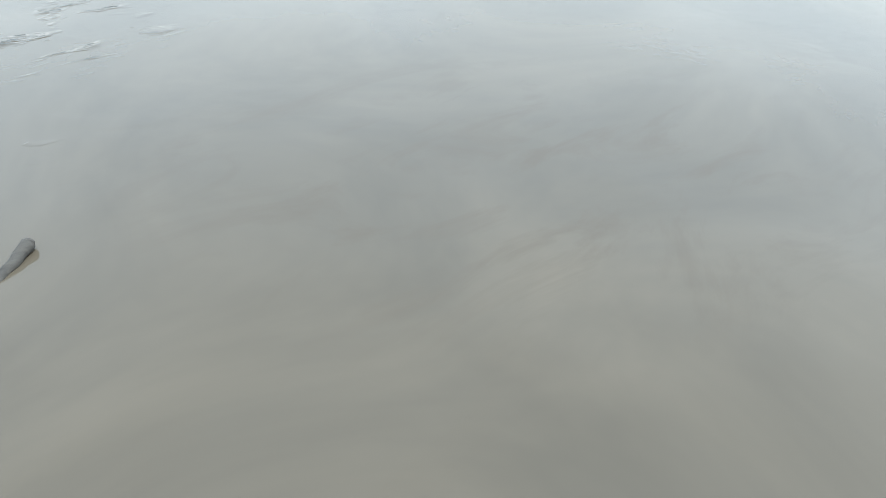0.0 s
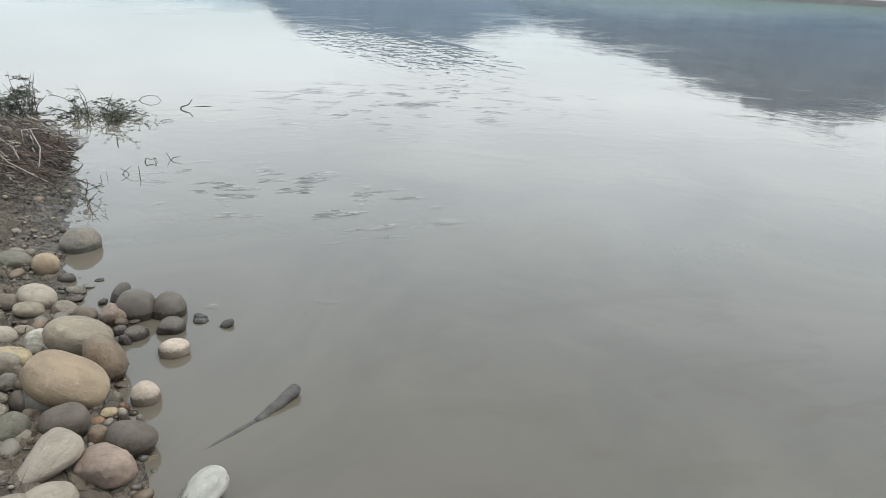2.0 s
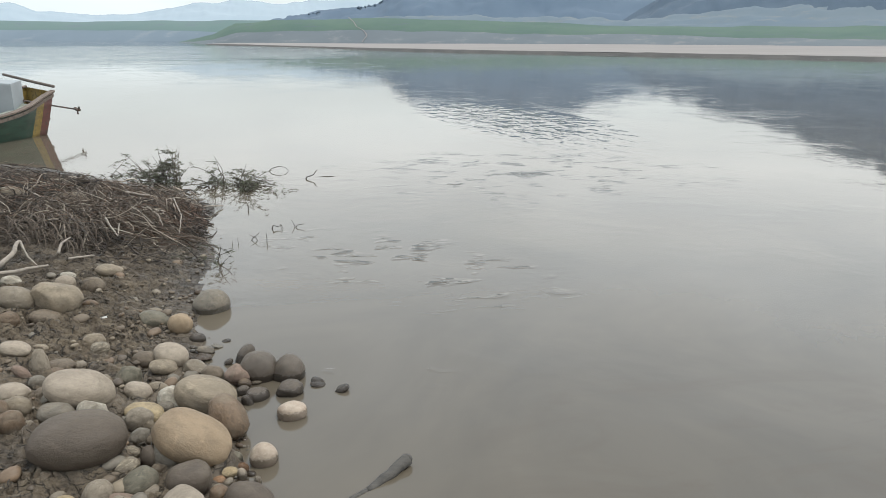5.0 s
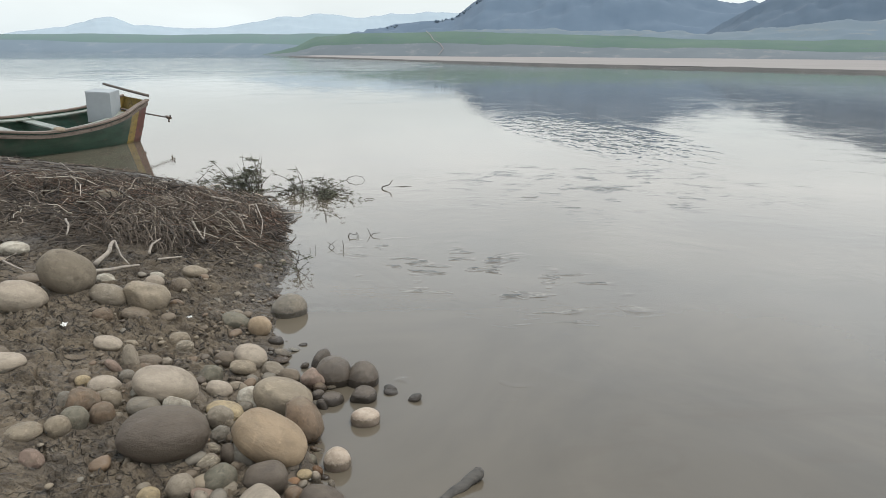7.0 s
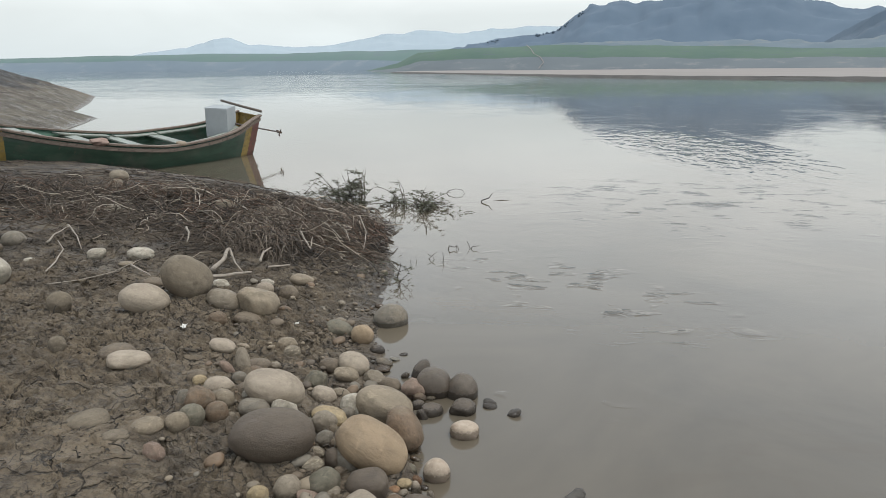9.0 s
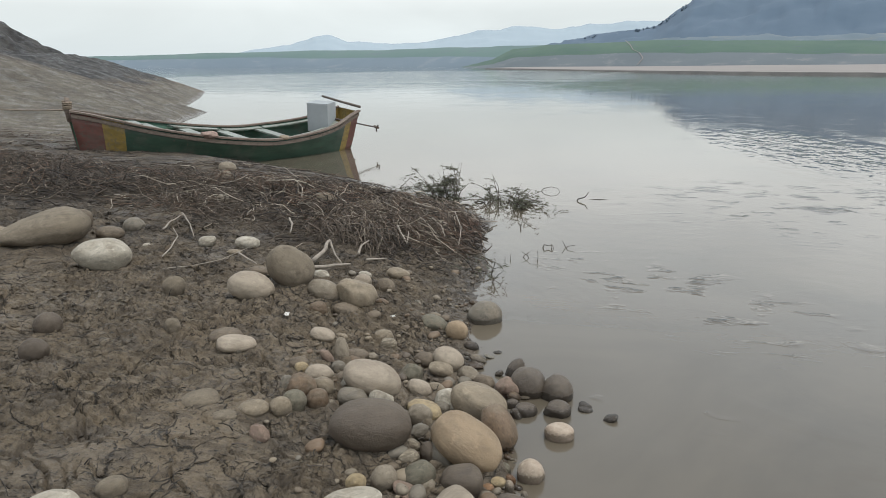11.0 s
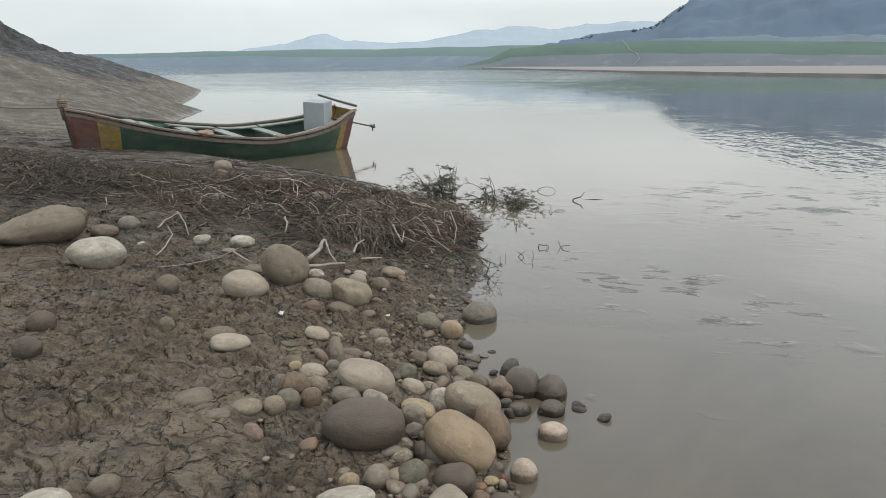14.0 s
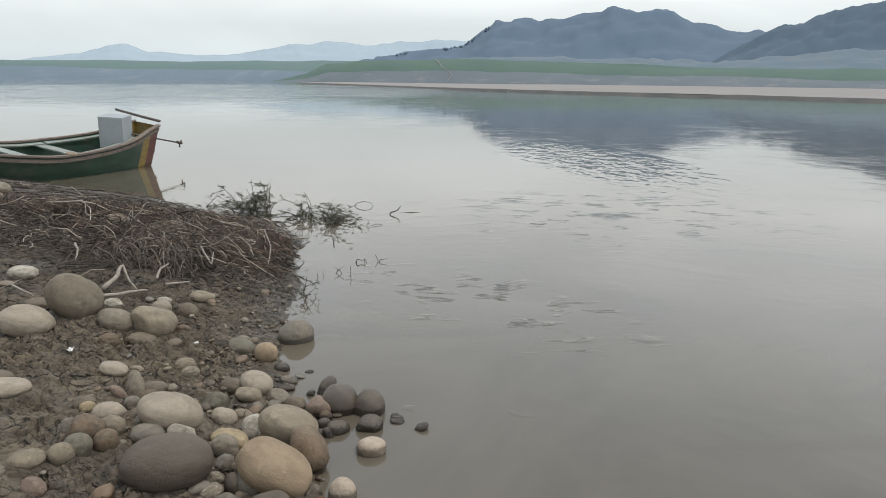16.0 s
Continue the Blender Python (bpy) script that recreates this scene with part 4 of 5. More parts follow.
BAR_BACK = [bearing(d, r, z) for d, r, z in ((11.0, 300, 0.1), (8.6, 385, 0.3), (4, 360, 0.4), (-0.4, 345, 0.4), (-10, 340, 0.7), (-23, 330, 0.9), (-33, 325, 0.9), (-45, 310, 1.0), (-75, 310, 1.0))]
ribbon("sandbar", [BAR_TOP, BAR_BACK], SAND, "pale flat sandbar across the river", "sandbar", 0.10, 0.05, 3)
ribbon("sandbar_edge", [BAR, BAR_TOP], DARK_EDGE, "dark wet cut edge of the sandbar", "sandbar", 0.16, 0.2, 4)
# the green bank behind the bar, and its farther reach upstream
REACH = (13, 10.4, 8.8, 6.1, 0, -5.6, -10, -14.4, -18.6, -24.6, -32, -45, -80)
FOOT = [bearing(d, r, z) for d, r, z in zip(REACH, (420, 385, 372, 360, 350, 346, 342, 340, 336, 332, 328, 320, 320), (-0.3, -0.3, 0.2, 0.4, 0.4, 0.5, 0.7, 0.8, 0.9, 0.9, 0.9, 1.0, 1.0))]
FACE = [bearing(d, r, z) for d, r, z in zip(REACH, (440, 402, 392, 380, 372, 368, 365, 362, 358, 354, 350, 340, 340), (-0.6, 2.2, 5.3, 6.0, 6.4, 6.4, 6.2, 6.0, 5.5, 4.8, 3.9, 3.6, 3.5))]
CREST = [bearing(d, r, z) for d, r, z in zip(REACH, (470, 440, 428, 415, 410, 410, 410, 408, 405, 402, 400, 380, 380), (-0.4, 4.5, 10.6, 12.5, 13.4, 13.6, 12.9, 12.3, 11.3, 10.1, 9.8, 9.2, 9.0))]
BEHIND = [(x * 1.5, y * 1.5, z * 0.5) for x, y, z in CREST]
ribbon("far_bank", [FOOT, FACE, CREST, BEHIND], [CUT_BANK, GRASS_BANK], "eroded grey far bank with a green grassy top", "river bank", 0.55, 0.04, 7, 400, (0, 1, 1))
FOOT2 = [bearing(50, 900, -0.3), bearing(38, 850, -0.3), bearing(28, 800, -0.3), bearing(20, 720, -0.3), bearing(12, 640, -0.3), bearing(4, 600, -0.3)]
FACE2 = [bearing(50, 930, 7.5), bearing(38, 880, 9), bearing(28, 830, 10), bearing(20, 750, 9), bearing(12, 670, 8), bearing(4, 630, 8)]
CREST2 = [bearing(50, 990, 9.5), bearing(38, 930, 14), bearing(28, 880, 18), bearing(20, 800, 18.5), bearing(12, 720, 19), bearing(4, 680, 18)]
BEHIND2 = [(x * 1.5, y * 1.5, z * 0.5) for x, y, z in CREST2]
ribbon("upstream_bank", [FOOT2, FACE2, CREST2, BEHIND2], [FAR_FACE, FAR_TOP], "bank upstream with a green top, coloured blue-grey for haze", "river bank", 1.0, 0.012, 9, 400, (0, 1, 1))


def hills(name, line, far, mat, label, seed, rough):
    """A range of hills: its skyline by bearing and height, with gullies and spurs in front."""
    turn = np.linspace(line[0][0], line[-1][0], 460)
    d, h = np.array(line, float).T
    top = np.interp(-turn, -d, h)
    rows, depth = [], 18
    for k in range(depth):
        u = k / (depth - 1)
        r = far * (0.70 + 0.30 * u)
        x, y = -r * np.sin(np.radians(turn)), r * np.cos(np.radians(turn))
        gully = np.abs(layers(x * 9 / far, y * 9 / far, seed, 6))
        z = top * u**0.9 * (1 - 0.35 * (1 - u) * gully) + rough * layers(x * 40 / far, y * 40 / far, seed + 3, 5) * (0.3 + 0.7 * u) - 2 * (1 - u)
        rows.append(np.stack([x, y, z], 1))
    x, y = rows[-1][:, 0] * 1.2, rows[-1][:, 1] * 1.2
    rows.append(np.stack([x, y, 0 * x - 2], 1))
    n = len(turn)
    faces = [(k * n + i, k * n + i + 1, (k + 1) * n + i + 1, (k + 1) * n + i) for k in range(len(rows) - 1) for i in range(n - 1)]
    return tagged(new(name, mesh_of(name, np.concatenate(rows), faces, mat)), label, "hills", kind="structure")


FOOTPATH = [bearing(0.2, 409, 14.1), bearing(-0.2, 393, 11.2), bearing(-0.4, 380, 8.6), bearing(-0.9, 370, 7.0), bearing(-1.2, 360, 4.2), bearing(-0.8, 350, 1.2)]
ribbon("far_footpath", [FOOTPATH, [(x + 0.45, y - 0.2, z + 0.05) for x, y, z in FOOTPATH]], SAND, "pale trodden path down the far bank", "path", 0.0, 0.02, 1, 40)
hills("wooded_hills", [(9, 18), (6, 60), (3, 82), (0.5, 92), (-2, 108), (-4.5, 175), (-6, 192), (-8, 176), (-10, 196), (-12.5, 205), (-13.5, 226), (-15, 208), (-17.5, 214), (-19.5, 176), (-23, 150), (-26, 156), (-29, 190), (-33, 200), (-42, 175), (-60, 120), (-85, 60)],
      2200, HILL, "wooded hills behind the far bank, coloured blue-grey for haze", 21, 9.0)


def far_woods():
    """Clumps of trees along the shoulder of the hills."""
    rng = random.Random(17)
    verts, faces = [], []
    for _ in range(90):
        d = rng.uniform(-4.3, 5.0)
        h = float(np.interp(-d, [-6, -3, -0.5, 2, 4.5], [60, 82, 92, 108, 175]))
        bm = bmesh.new()
        bmesh.ops.create_icosphere(bm, subdivisions=2, radius=rng.uniform(1.5, 4.5))
        for v in bm.verts:
            v.co *= 1 + 0.5 * noise.noise(v.co * 0.25 + Vector((d * 9, 0, 0)))
        bm.transform(Matrix.Translation(bearing(d, 2170 + rng.uniform(-20, 10), h + rng.uniform(-9, -2))))
        first = len(verts)
        verts += [v.co.copy() for v in bm.verts]
        faces += [[first + v.index for v in f.verts] for f in bm.faces]
        bm.free()
    tagged(new("far_woods", mesh_of("far_woods", verts, faces, WOODS)), "trees along the distant ridge, coloured blue-grey for haze", "woods", kind="stuff")


far_woods()
hills("right_hills", [(-19, 10), (-22, 60), (-25, 104), (-28, 132), (-31, 150), (-34, 172), (-38, 212), (-42, 238), (-46, 242), (-49, 222), (-52, 178), (-56, 110), (-62, 75), (-85, 50)], 1500, NEAR_HILL, "nearer wooded hills downstream, coloured blue for haze", 23, 8.0)
hills("foothills", [(14, 4), (8, 22), (3, 34), (0, 36), (-5, 39), (-9, 43), (-13, 40), (-17, 42), (-21, 38), (-25, 43), (-30, 54), (-36, 58), (-45, 50), (-60, 30), (-85, 8)], 1200, FIELDS, "grey-green fields at the foot of the hills, paled in colour for haze", 27, 3.0)
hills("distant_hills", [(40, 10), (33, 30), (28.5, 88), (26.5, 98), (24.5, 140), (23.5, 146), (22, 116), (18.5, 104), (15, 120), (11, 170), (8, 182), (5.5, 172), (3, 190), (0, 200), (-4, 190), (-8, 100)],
      3600, PALE_HILL, "distant hills upstream, paled in colour for haze", 22, 5.0)



# ---- pebbles and litter between the stones ----
def pebble_bed():
    rng = random.Random(5)
    tones = ["tan", "grey", "brown", "dark", "rust", "beige"]
    for tone in tones:
        verts, faces = [], []
        for _ in range(105):
            while True:
                y = rng.uniform(1.95, 4.6) if rng.random() < 0.85 else rng.uniform(4.5, 6)
                x = rng.uniform(-1.3, 0.5)
                s = float(inland(x, y))
                if -0.10 < s < 0.95 and rng.random() < (1.05 - s) ** 1.3 * (1.0 if y < 3.4 else 0.45):
                    break
            bm = bmesh.new()
            bmesh.ops.create_icosphere(bm, subdivisions=2, radius=0.5)
            size = rng.uniform(0.010, 0.032) if rng.random() < 0.82 else rng.uniform(0.032, 0.07)
            off = Vector((rng.uniform(-9, 9), rng.uniform(-9, 9), 0))
            for v in bm.verts:
                v.co *= 1 + 0.22 * noise.noise(v.co * 2 + off)
            m = pose(x, y, float(ground_height(x, y)) + size * 0.14, rng.uniform(-15, 15), rng.uniform(-15, 15), rng.uniform(0, 360)) @ Matrix.Diagonal((size * 1.3, size, size * 0.7, 1))
            bm.transform(m)
            first = len(verts)
            verts += [v.co.copy() for v in bm.verts]
            faces += [[first + v.index for v in f.verts] for f in bm.faces]
            bm.free()
        tagged(new("pebbles", mesh_of("pebbles", verts, faces, STONES[tone])), "small mixed river pebbles pressed into the mud", "pebbles", kind="stuff")


pebble_bed()


def litter():
    """Dark leaf scraps, curled mud flakes and bits of stalk over the mud."""
    rng = random.Random(9)
    t = Tubes()
    spots = [(rng.uniform(-6.0, 0.4), 1.3 + 6.2 * rng.random() ** 1.3) for _ in range(15000)]
    px, py = np.array(spots).T
    s, z = inland(px, py), ground_height(px, py)
    thick = layers(px * 1.3, py * 1.3, 81, 3)
    for x, y, d, h, k in zip(px, py, s, z, thick):
        if d < 0.12 or k + rng.uniform(-0.5, 0.5) < -0.15:
            continue
        a = rng.uniform(0, 6.283)
        way = (math.cos(a), math.sin(a), rng.uniform(-0.1, 0.35))
        if rng.random() < 0.25:
            t.leaf((x, y, h + 0.003), way, rng.uniform(0.012, 0.035), rng.uniform(0.005, 0.012))
        else:
            t.add(wander((x, y, h + 0.004), way, 0.018 + 0.075 * rng.random() ** 2, 3, 0.55, 0.1, rng), rng.uniform(0.0012, 0.0042), sides=3)
    tagged(new("leaf_litter", t.data("leaf_litter", LITTER)), "dark scraps of leaf and stalk on the mud", "litter", kind="stuff")


litter()


def mud_crumbs():
    """Loose clods and curled plates of dried mud."""
    rng = np.random.default_rng(12)
    bm = bmesh.new()
    bmesh.ops.create_icosphere(bm, subdivisions=1, radius=0.5)
    base = np.array([v.co[:] for v in bm.verts])
    tris = np.array([[v.index for v in f.verts] for f in bm.faces])
    bm.free()
    px, py = rng.uniform(-5.5, 0.3, 16000), 1.3 + 5.5 * rng.random(16000) ** 1.4
    keep = (inland(px, py) > 0.15) & (layers(px * 0.9 + 4, py * 0.9, 11, 2) + rng.uniform(-0.35, 0.35, 16000) > -0.1)
    px, py = px[keep][:6500], py[keep][:6500]
    pz = ground_height(px, py)
    verts, faces = [], []
    for k, (x, y, z) in enumerate(zip(px, py, pz)):
        size = 0.008 + 0.028 * rng.random() ** 2.5
        p = base * (1 + 0.35 * rng.standard_normal((len(base), 1))).clip(0.5, 1.6)
        p = p * (size * rng.uniform(0.9, 1.8), size * rng.uniform(0.7, 1.2), size * rng.uniform(0.3, 0.9))
        turn = np.array(Euler((rng.normal(0, 0.3), rng.normal(0, 0.3), rng.uniform(0, 6.28))).to_matrix())
        verts.append(p @ turn.T + (x, y, z + size * 0.12))
        faces.append(tris + k * len(base))
    me = mesh_of("mud_crumbs", np.concatenate(verts).tolist(), np.concatenate(faces).tolist(), MUD, smooth=False)
    tagged(new("mud_crumbs", me), "loose clods of drying grey-brown mud", "mud", kind="stuff")


mud_crumbs()


# ---- the heap of driftwood and brush on the point ----
def brush(count, seed, mat, label, low, high, thick, longest, inshore=0.25):
    """Bent twigs strewn over the heap, thickest where it is highest."""
    rng = np.random.default_rng(seed)
    x, y = rng.uniform(-9.0, -0.6, count * 12), rng.uniform(4.2, 8.2, count * 12)
    k = heap(x, y)
    clump = step(-0.55, 0.35, layers(x * 1.6, y * 1.6, seed, 3))
    keep = (k > low) & (rng.random(len(x)) < k ** 0.7 * np.where(x > -3.4, 1.0, inshore) * clump) & (inland(x, y) > 0.0)
    x, y, k = x[keep][:count], y[keep][:count], k[keep][:count]
    turn = random.Random(seed)
    lines, radii = [], []
    for px, py, pk in zip(x, y, k):
        a = turn.gauss(2.85, 0.75) + (math.pi if turn.random() < 0.5 else 0)
        line = wander((px, py, 0), (math.cos(a), math.sin(a), turn.gauss(0.03, 0.10)), 0.08 + longest * turn.random() ** 1.7, 4, 0.34, 0.02, turn)
        lift = turn.uniform(0.0, high) * pk
        lines.append([(p.x, p.y, p.z + lift) for p in line])
        radii.append(turn.uniform(0.3, 1.0) * thick)
    co = np.array(lines)
    dry = np.minimum(inland(co[:, 0, 0], co[:, 0, 1]), inland(co[:, -1, 0], co[:, -1, 1])) > -0.06
    co, radii = co[dry], np.array(radii)[dry]
    floor = bank_height(co[..., 0].ravel(), co[..., 1].ravel()).reshape(co.shape[:2])
    mound = heap(co[..., 0].ravel(), co[..., 1].ravel()).reshape(floor.shape)
    co[..., 2] = np.clip(floor + co[..., 2], np.maximum(floor, 0) + 0.004, floor + 0.03 + 0.16 * mound)
    t = Tubes()
    for line, r in zip(co, radii):
        t.add(line, float(r), sides=4 if r > 0.004 else 3)
    return tagged(new("brushwood", t.data("brushwood", mat)), label, "brushwood", kind="stuff")


# lower layer is coloured dark for the shade inside the heap
brush(5200, 32, DARK_TWIG, "dark twigs under the brush heap, toned for its shaded depth", 0.03, 0.05, 0.0070, 0.36, 0.8)
brush(5200, 31, TWIG, "tangled heap of grey-brown dead twigs on the bank", 0.06, 0.10, 0.0050, 0.42)
brush(240, 34, PALE_TWIG, "bleached stalks lying over the brush heap", 0.30, 0.13, 0.0060, 0.50)
brush(1500, 33, RED_TWIG, "reddish dry weeds caught in the brush heap", 0.25, 0.14, 0.0034, 0.35)


def strewn_twigs(count, seed, mat, label, thick):
    """Washed-up stalks in drift lines over the bank towards the boat."""
    rng = random.Random(seed)
    g = np.random.default_rng(seed)
    x, y = g.uniform(-11, -2.0, count * 6), g.uniform(5.0, 10.8, count * 6)
    s = inland(x, y)
    keep = (s > 0.1) & (layers(x * 0.9, y * 2.2, seed, 3) + g.uniform(-0.4, 0.4, len(x)) > 0.05)
    x, y = x[keep][:count], y[keep][:count]
    z = ground_height(x, y)
    t = Tubes()
    for px, py, pz in zip(x, y, z):
        a = rng.gauss(2.9, 0.5)
        line = wander((px, py, pz + 0.012), (math.cos(a), math.sin(a), 0.0), rng.uniform(0.06, 0.42), 3, 0.25, 0.0, rng)
        t.add([(q.x, q.y, pz + 0.012 + 0.25 * (q.z - pz)) for q in line], rng.uniform(0.4, 1.0) * thick, sides=3)
    tagged(new("driftwood_scraps", t.data("driftwood_scraps", mat)), label, "twigs", kind="stuff")


strewn_twigs(1500, 35, TWIG, "loose dry stalks strewn over the muddy bank", 0.006)
strewn_twigs(1500, 36, DARK_TWIG, "dark damp stalks strewn over the muddy bank", 0.008)


def hanging_brush():
    """Stalks combed over the end of the heap down to the water."""
    rng = random.Random(44)
    t = Tubes()
    for _ in range(900):
        y = rng.uniform(4.9, 6.9)
        x = -1.35 + 0.16 * (y - 5.4) + rng.uniform(-0.45, 0.18)
        z = float(bank_height(x, y)) + rng.uniform(0.03, 0.16)
        a = rng.gauss(-1.15, 0.45)
        line = wander((x, y, z), (math.cos(a), math.sin(a), 0.10), rng.uniform(0.12, 0.38), 5, 0.30, 0.30, rng)
        line = [Vector((p.x, p.y, max(p.z, -0.02))) for p in line]
        t.add(line, rng.uniform(0.002, 0.0065), sides=3)
    tagged(new("brushwood", t.data("brushwood", TWIG)), "dead stalks drooping from the heap into the water", "brushwood", kind="stuff")


hanging_brush()


def driftwood(points, radius, label="bleached crooked driftwood branch on the brush heap", mat=None, end=None):
    """One loose branch, given by a few places along it and heights over the bank."""
    line = []
    for x, y, lift in points:
        line.append(Vector((x, y, max(float(bank_height(x, y)), 0) + lift)))
    fine = []
    for i in range(len(line) - 1):
        for k in range(4):
            u = k / 4
            p = line[i].lerp(line[i + 1], u)
            fine.append(p + Vector((noise.noise(p * 9), noise.noise(p * 9 + Vector((7, 0, 0))), noise.noise(p * 9 + Vector((0, 7, 0))))) * radius * 0.9)
    fine.append(line[-1])
    ob = new("driftwood", Tubes().add(fine, radius, end, 7).data("driftwood", mat or PALE_WOOD))
    return tagged(ob, label, "branch", "driftwood branches")


driftwood([(-1.52, 4.38, 0.02), (-1.49, 4.51, 0.08), (-1.52, 4.67, 0.10)], 0.018)
driftwood([(-1.48, 4.20, 0.03), (-1.36, 4.29, 0.05), (-1.28, 4.45, 0.05)], 0.014)
driftwood([(-1.31, 4.69, 0.05), (-1.32, 4.78, 0.09), (-1.31, 4.90, 0.10)], 0.010)
driftwood([(-1.25, 4.67, 0.03), (-1.18, 4.69, 0.06), (-1.14, 4.80, 0.04)], 0.009)
driftwood([(-1.23, 5.34, 0.12), (-1.14, 5.17, 0.12), (-1.07, 5.07, 0.10), (-1.10, 5.22, 0.14)], 0.008)
driftwood([(-2.02, 5.05, 0.10), (-1.90, 4.85, 0.12), (-1.85, 4.71, 0.10)], 0.009)
driftwood([(-1.52, 4.67, 0.10), (-1.42, 4.52, 0.06), (-1.35, 4.47, 0.03)], 0.009)
driftwood([(-2.78, 4.52, 0.04), (-2.84, 4.70, 0.05), (-2.85, 4.87, 0.06)], 0.008)
driftwood([(-2.88, 4.91, 0.06), (-2.69, 4.73, 0.04), (-2.51, 4.50, 0.03)], 0.007)
driftwood([(-2.40, 3.98, 0.03), (-2.45, 4.15, 0.04), (-2.56, 4.39, 0.05), (-2.75, 4.60, 0.04)], 0.006)
driftwood([(-1.99, 4.23, 0.05), (-1.89, 4.19, 0.03), (-1.80, 4.12, 0.03)], 0.008)
driftwood([(-1.00, 6.33, 0.16), (-0.82, 5.82, 0.15), (-0.75, 5.42, 0.10)], 0.006)
driftwood([(-1.07, 5.79, 0.16), (-0.96, 5.68, 0.14), (-0.87, 5.45, 0.12)], 0.006)
driftwood([(-1.99, 5.89, 0.12), (-1.77, 5.59, 0.14), (-1.71, 5.53, 0.12)], 0.008)
driftwood([(-2.28, 3.81, 0.01), (-2.14, 3.92, 0.02), (-2.04, 4.10, 0.03), (-1.98, 4.36, 0.06)], 0.004)
driftwood([(-7.25, 9.76, 0.03), (-6.67, 9.57, 0.05), (-7.14, 10.90, 0.10)], 0.018)
driftwood([(-0.95, 6.55, 0.10), (-0.84, 6.71, 0.05), (-0.71, 6.95, 0.02)], 0.010)
driftwood([(-1.34, 6.19, 0.14), (-1.21, 6.21, 0.14), (-1.13, 6.35, 0.12)], 0.012)
driftwood([(-4.50, 9.76, 0.02), (-3.37, 7.79, 0.04), (-3.01, 7.30, 0.05)], 0.008)



# ---- drowned bushes and sticks in the shallows ----
def drowned_bush(x, y, high, wide, stems, leaves, lean, seed, label):
    rng = random.Random(seed)
    top = thing("drowned_bush", (x, y, 0.0), label, "bush", "drowned bushes")
    wood, green = Tubes(), Tubes()
    for _ in range(stems):
        a = rng.uniform(0, 6.283)
        out = rng.uniform(0.1, 1.0)
        way = (math.cos(a) * out * wide / high + lean[0], math.sin(a) * out * wide / high + lean[1], 1.0)
        line = wander((rng.gauss(0, 0.06), rng.gauss(0, 0.06), -0.1), way, (math.hypot(high, out * wide) + 0.1) * rng.uniform(0.7, 1.15), 6, 0.16, 0.10 if wide > high else 0.04, rng)
        wood.add(line, 0.006, 0.0015, 4)
        for _ in range(4):
            i = rng.randint(1, 5)
            b = rng.uniform(0, 6.283)
            twig = wander(line[i], (math.cos(b), math.sin(b), rng.uniform(-0.2, 0.7)), rng.uniform(0.06, 0.2), 3, 0.25, 0.06, rng)
            wood.add(twig, 0.0028, 0.001, 3)
            for p in twig[1:]:
                for _ in range(leaves):
                    c = rng.uniform(0, 6.283)
                    green.leaf(p + Vector((rng.gauss(0, 0.008), rng.gauss(0, 0.008), 0)), (math.cos(c), math.sin(c), rng.uniform(-0.7, 0.4)), rng.uniform(0.018, 0.045), rng.uniform(0.004, 0.009))
    part("woody_frame", wood.data("woody_frame", DARK_TWIG), top)
    part("foliage", green.data("foliage", LEAF), top, "dull dark green withered leaves")


drowned_bush(-1.53, 8.24, 0.38, 0.36, 26, 11, (-0.05, 0), 61, "half-drowned leafy bush standing in the shallows")
drowned_bush(-1.78, 8.33, 0.22, 0.14, 9, 6, (-0.2, 0), 62, "small drowned sprig beside the bush")
drowned_bush(-0.92, 8.10, 0.28, 0.55, 24, 5, (0.6, 0), 63, "bare drooping drowned bush in the shallows")
drowned_bush(-0.68, 7.82, 0.24, 0.40, 24, 9, (0.2, -0.2), 64, "dark drowned bush spreading over the water")
drowned_bush(-2.48, 8.57, 0.20, 0.35, 7, 2, (0.1, 0.1), 65, "thin bare shrub at the edge of the heap")
drowned_bush(-0.48, 5.16, 0.16, 0.14, 6, 3, (0, 0), 66, "withered sprig hanging at the waterline")
drowned_bush(-0.31, 7.60, 0.07, 0.10, 4, 3, (0, 0), 67, "tuft of drowned twigs in the water")


def water_stick(x, y, points, radius, label="dark bent stick poking out of the water"):
    line = [Vector((x + a, y + b, c)) for a, b, c in points]
    ob = new("water_stick", Tubes().add(line, radius, radius * 0.45, 6).data("water_stick", DARK_WOOD))
    tagged(ob, label, "stick", "sticks in the water")


water_stick(0.03, 8.34, [(-0.05, 0, -0.05), (-0.03, 0, 0.02), (0.05, 0, 0.045), (0.09, 0.02, 0.10)], 0.010)
water_stick(0.24, 8.46, [(-0.12, 0, -0.006), (0.0, 0, 0.003), (0.13, 0.03, -0.004)], 0.007)
water_stick(-0.39, 8.88, [(-0.12, 0, -0.03), (-0.07, 0, 0.035), (0.02, 0, 0.06), (0.10, 0, 0.045), (0.15, 0, -0.02)], 0.005)
water_stick(-0.26, 5.75, [(-0.04, 0, -0.03), (0.0, 0, 0.02), (0.05, 0, 0.06)], 0.004)
water_stick(-0.24, 5.74, [(0.03, 0, -0.03), (0.0, 0, 0.02), (-0.05, 0, 0.05)], 0.004)
water_stick(-0.15, 5.68, [(0, 0, -0.05), (0.005, 0, 0.03), (0.0, 0, 0.08)], 0.004)
water_stick(-0.41, 5.64, [(0, 0, -0.05), (0.0, 0, 0.03)], 0.004)
water_stick(-0.36, 5.65, [(0, 0, -0.05), (-0.01, 0, 0.05)], 0.003)
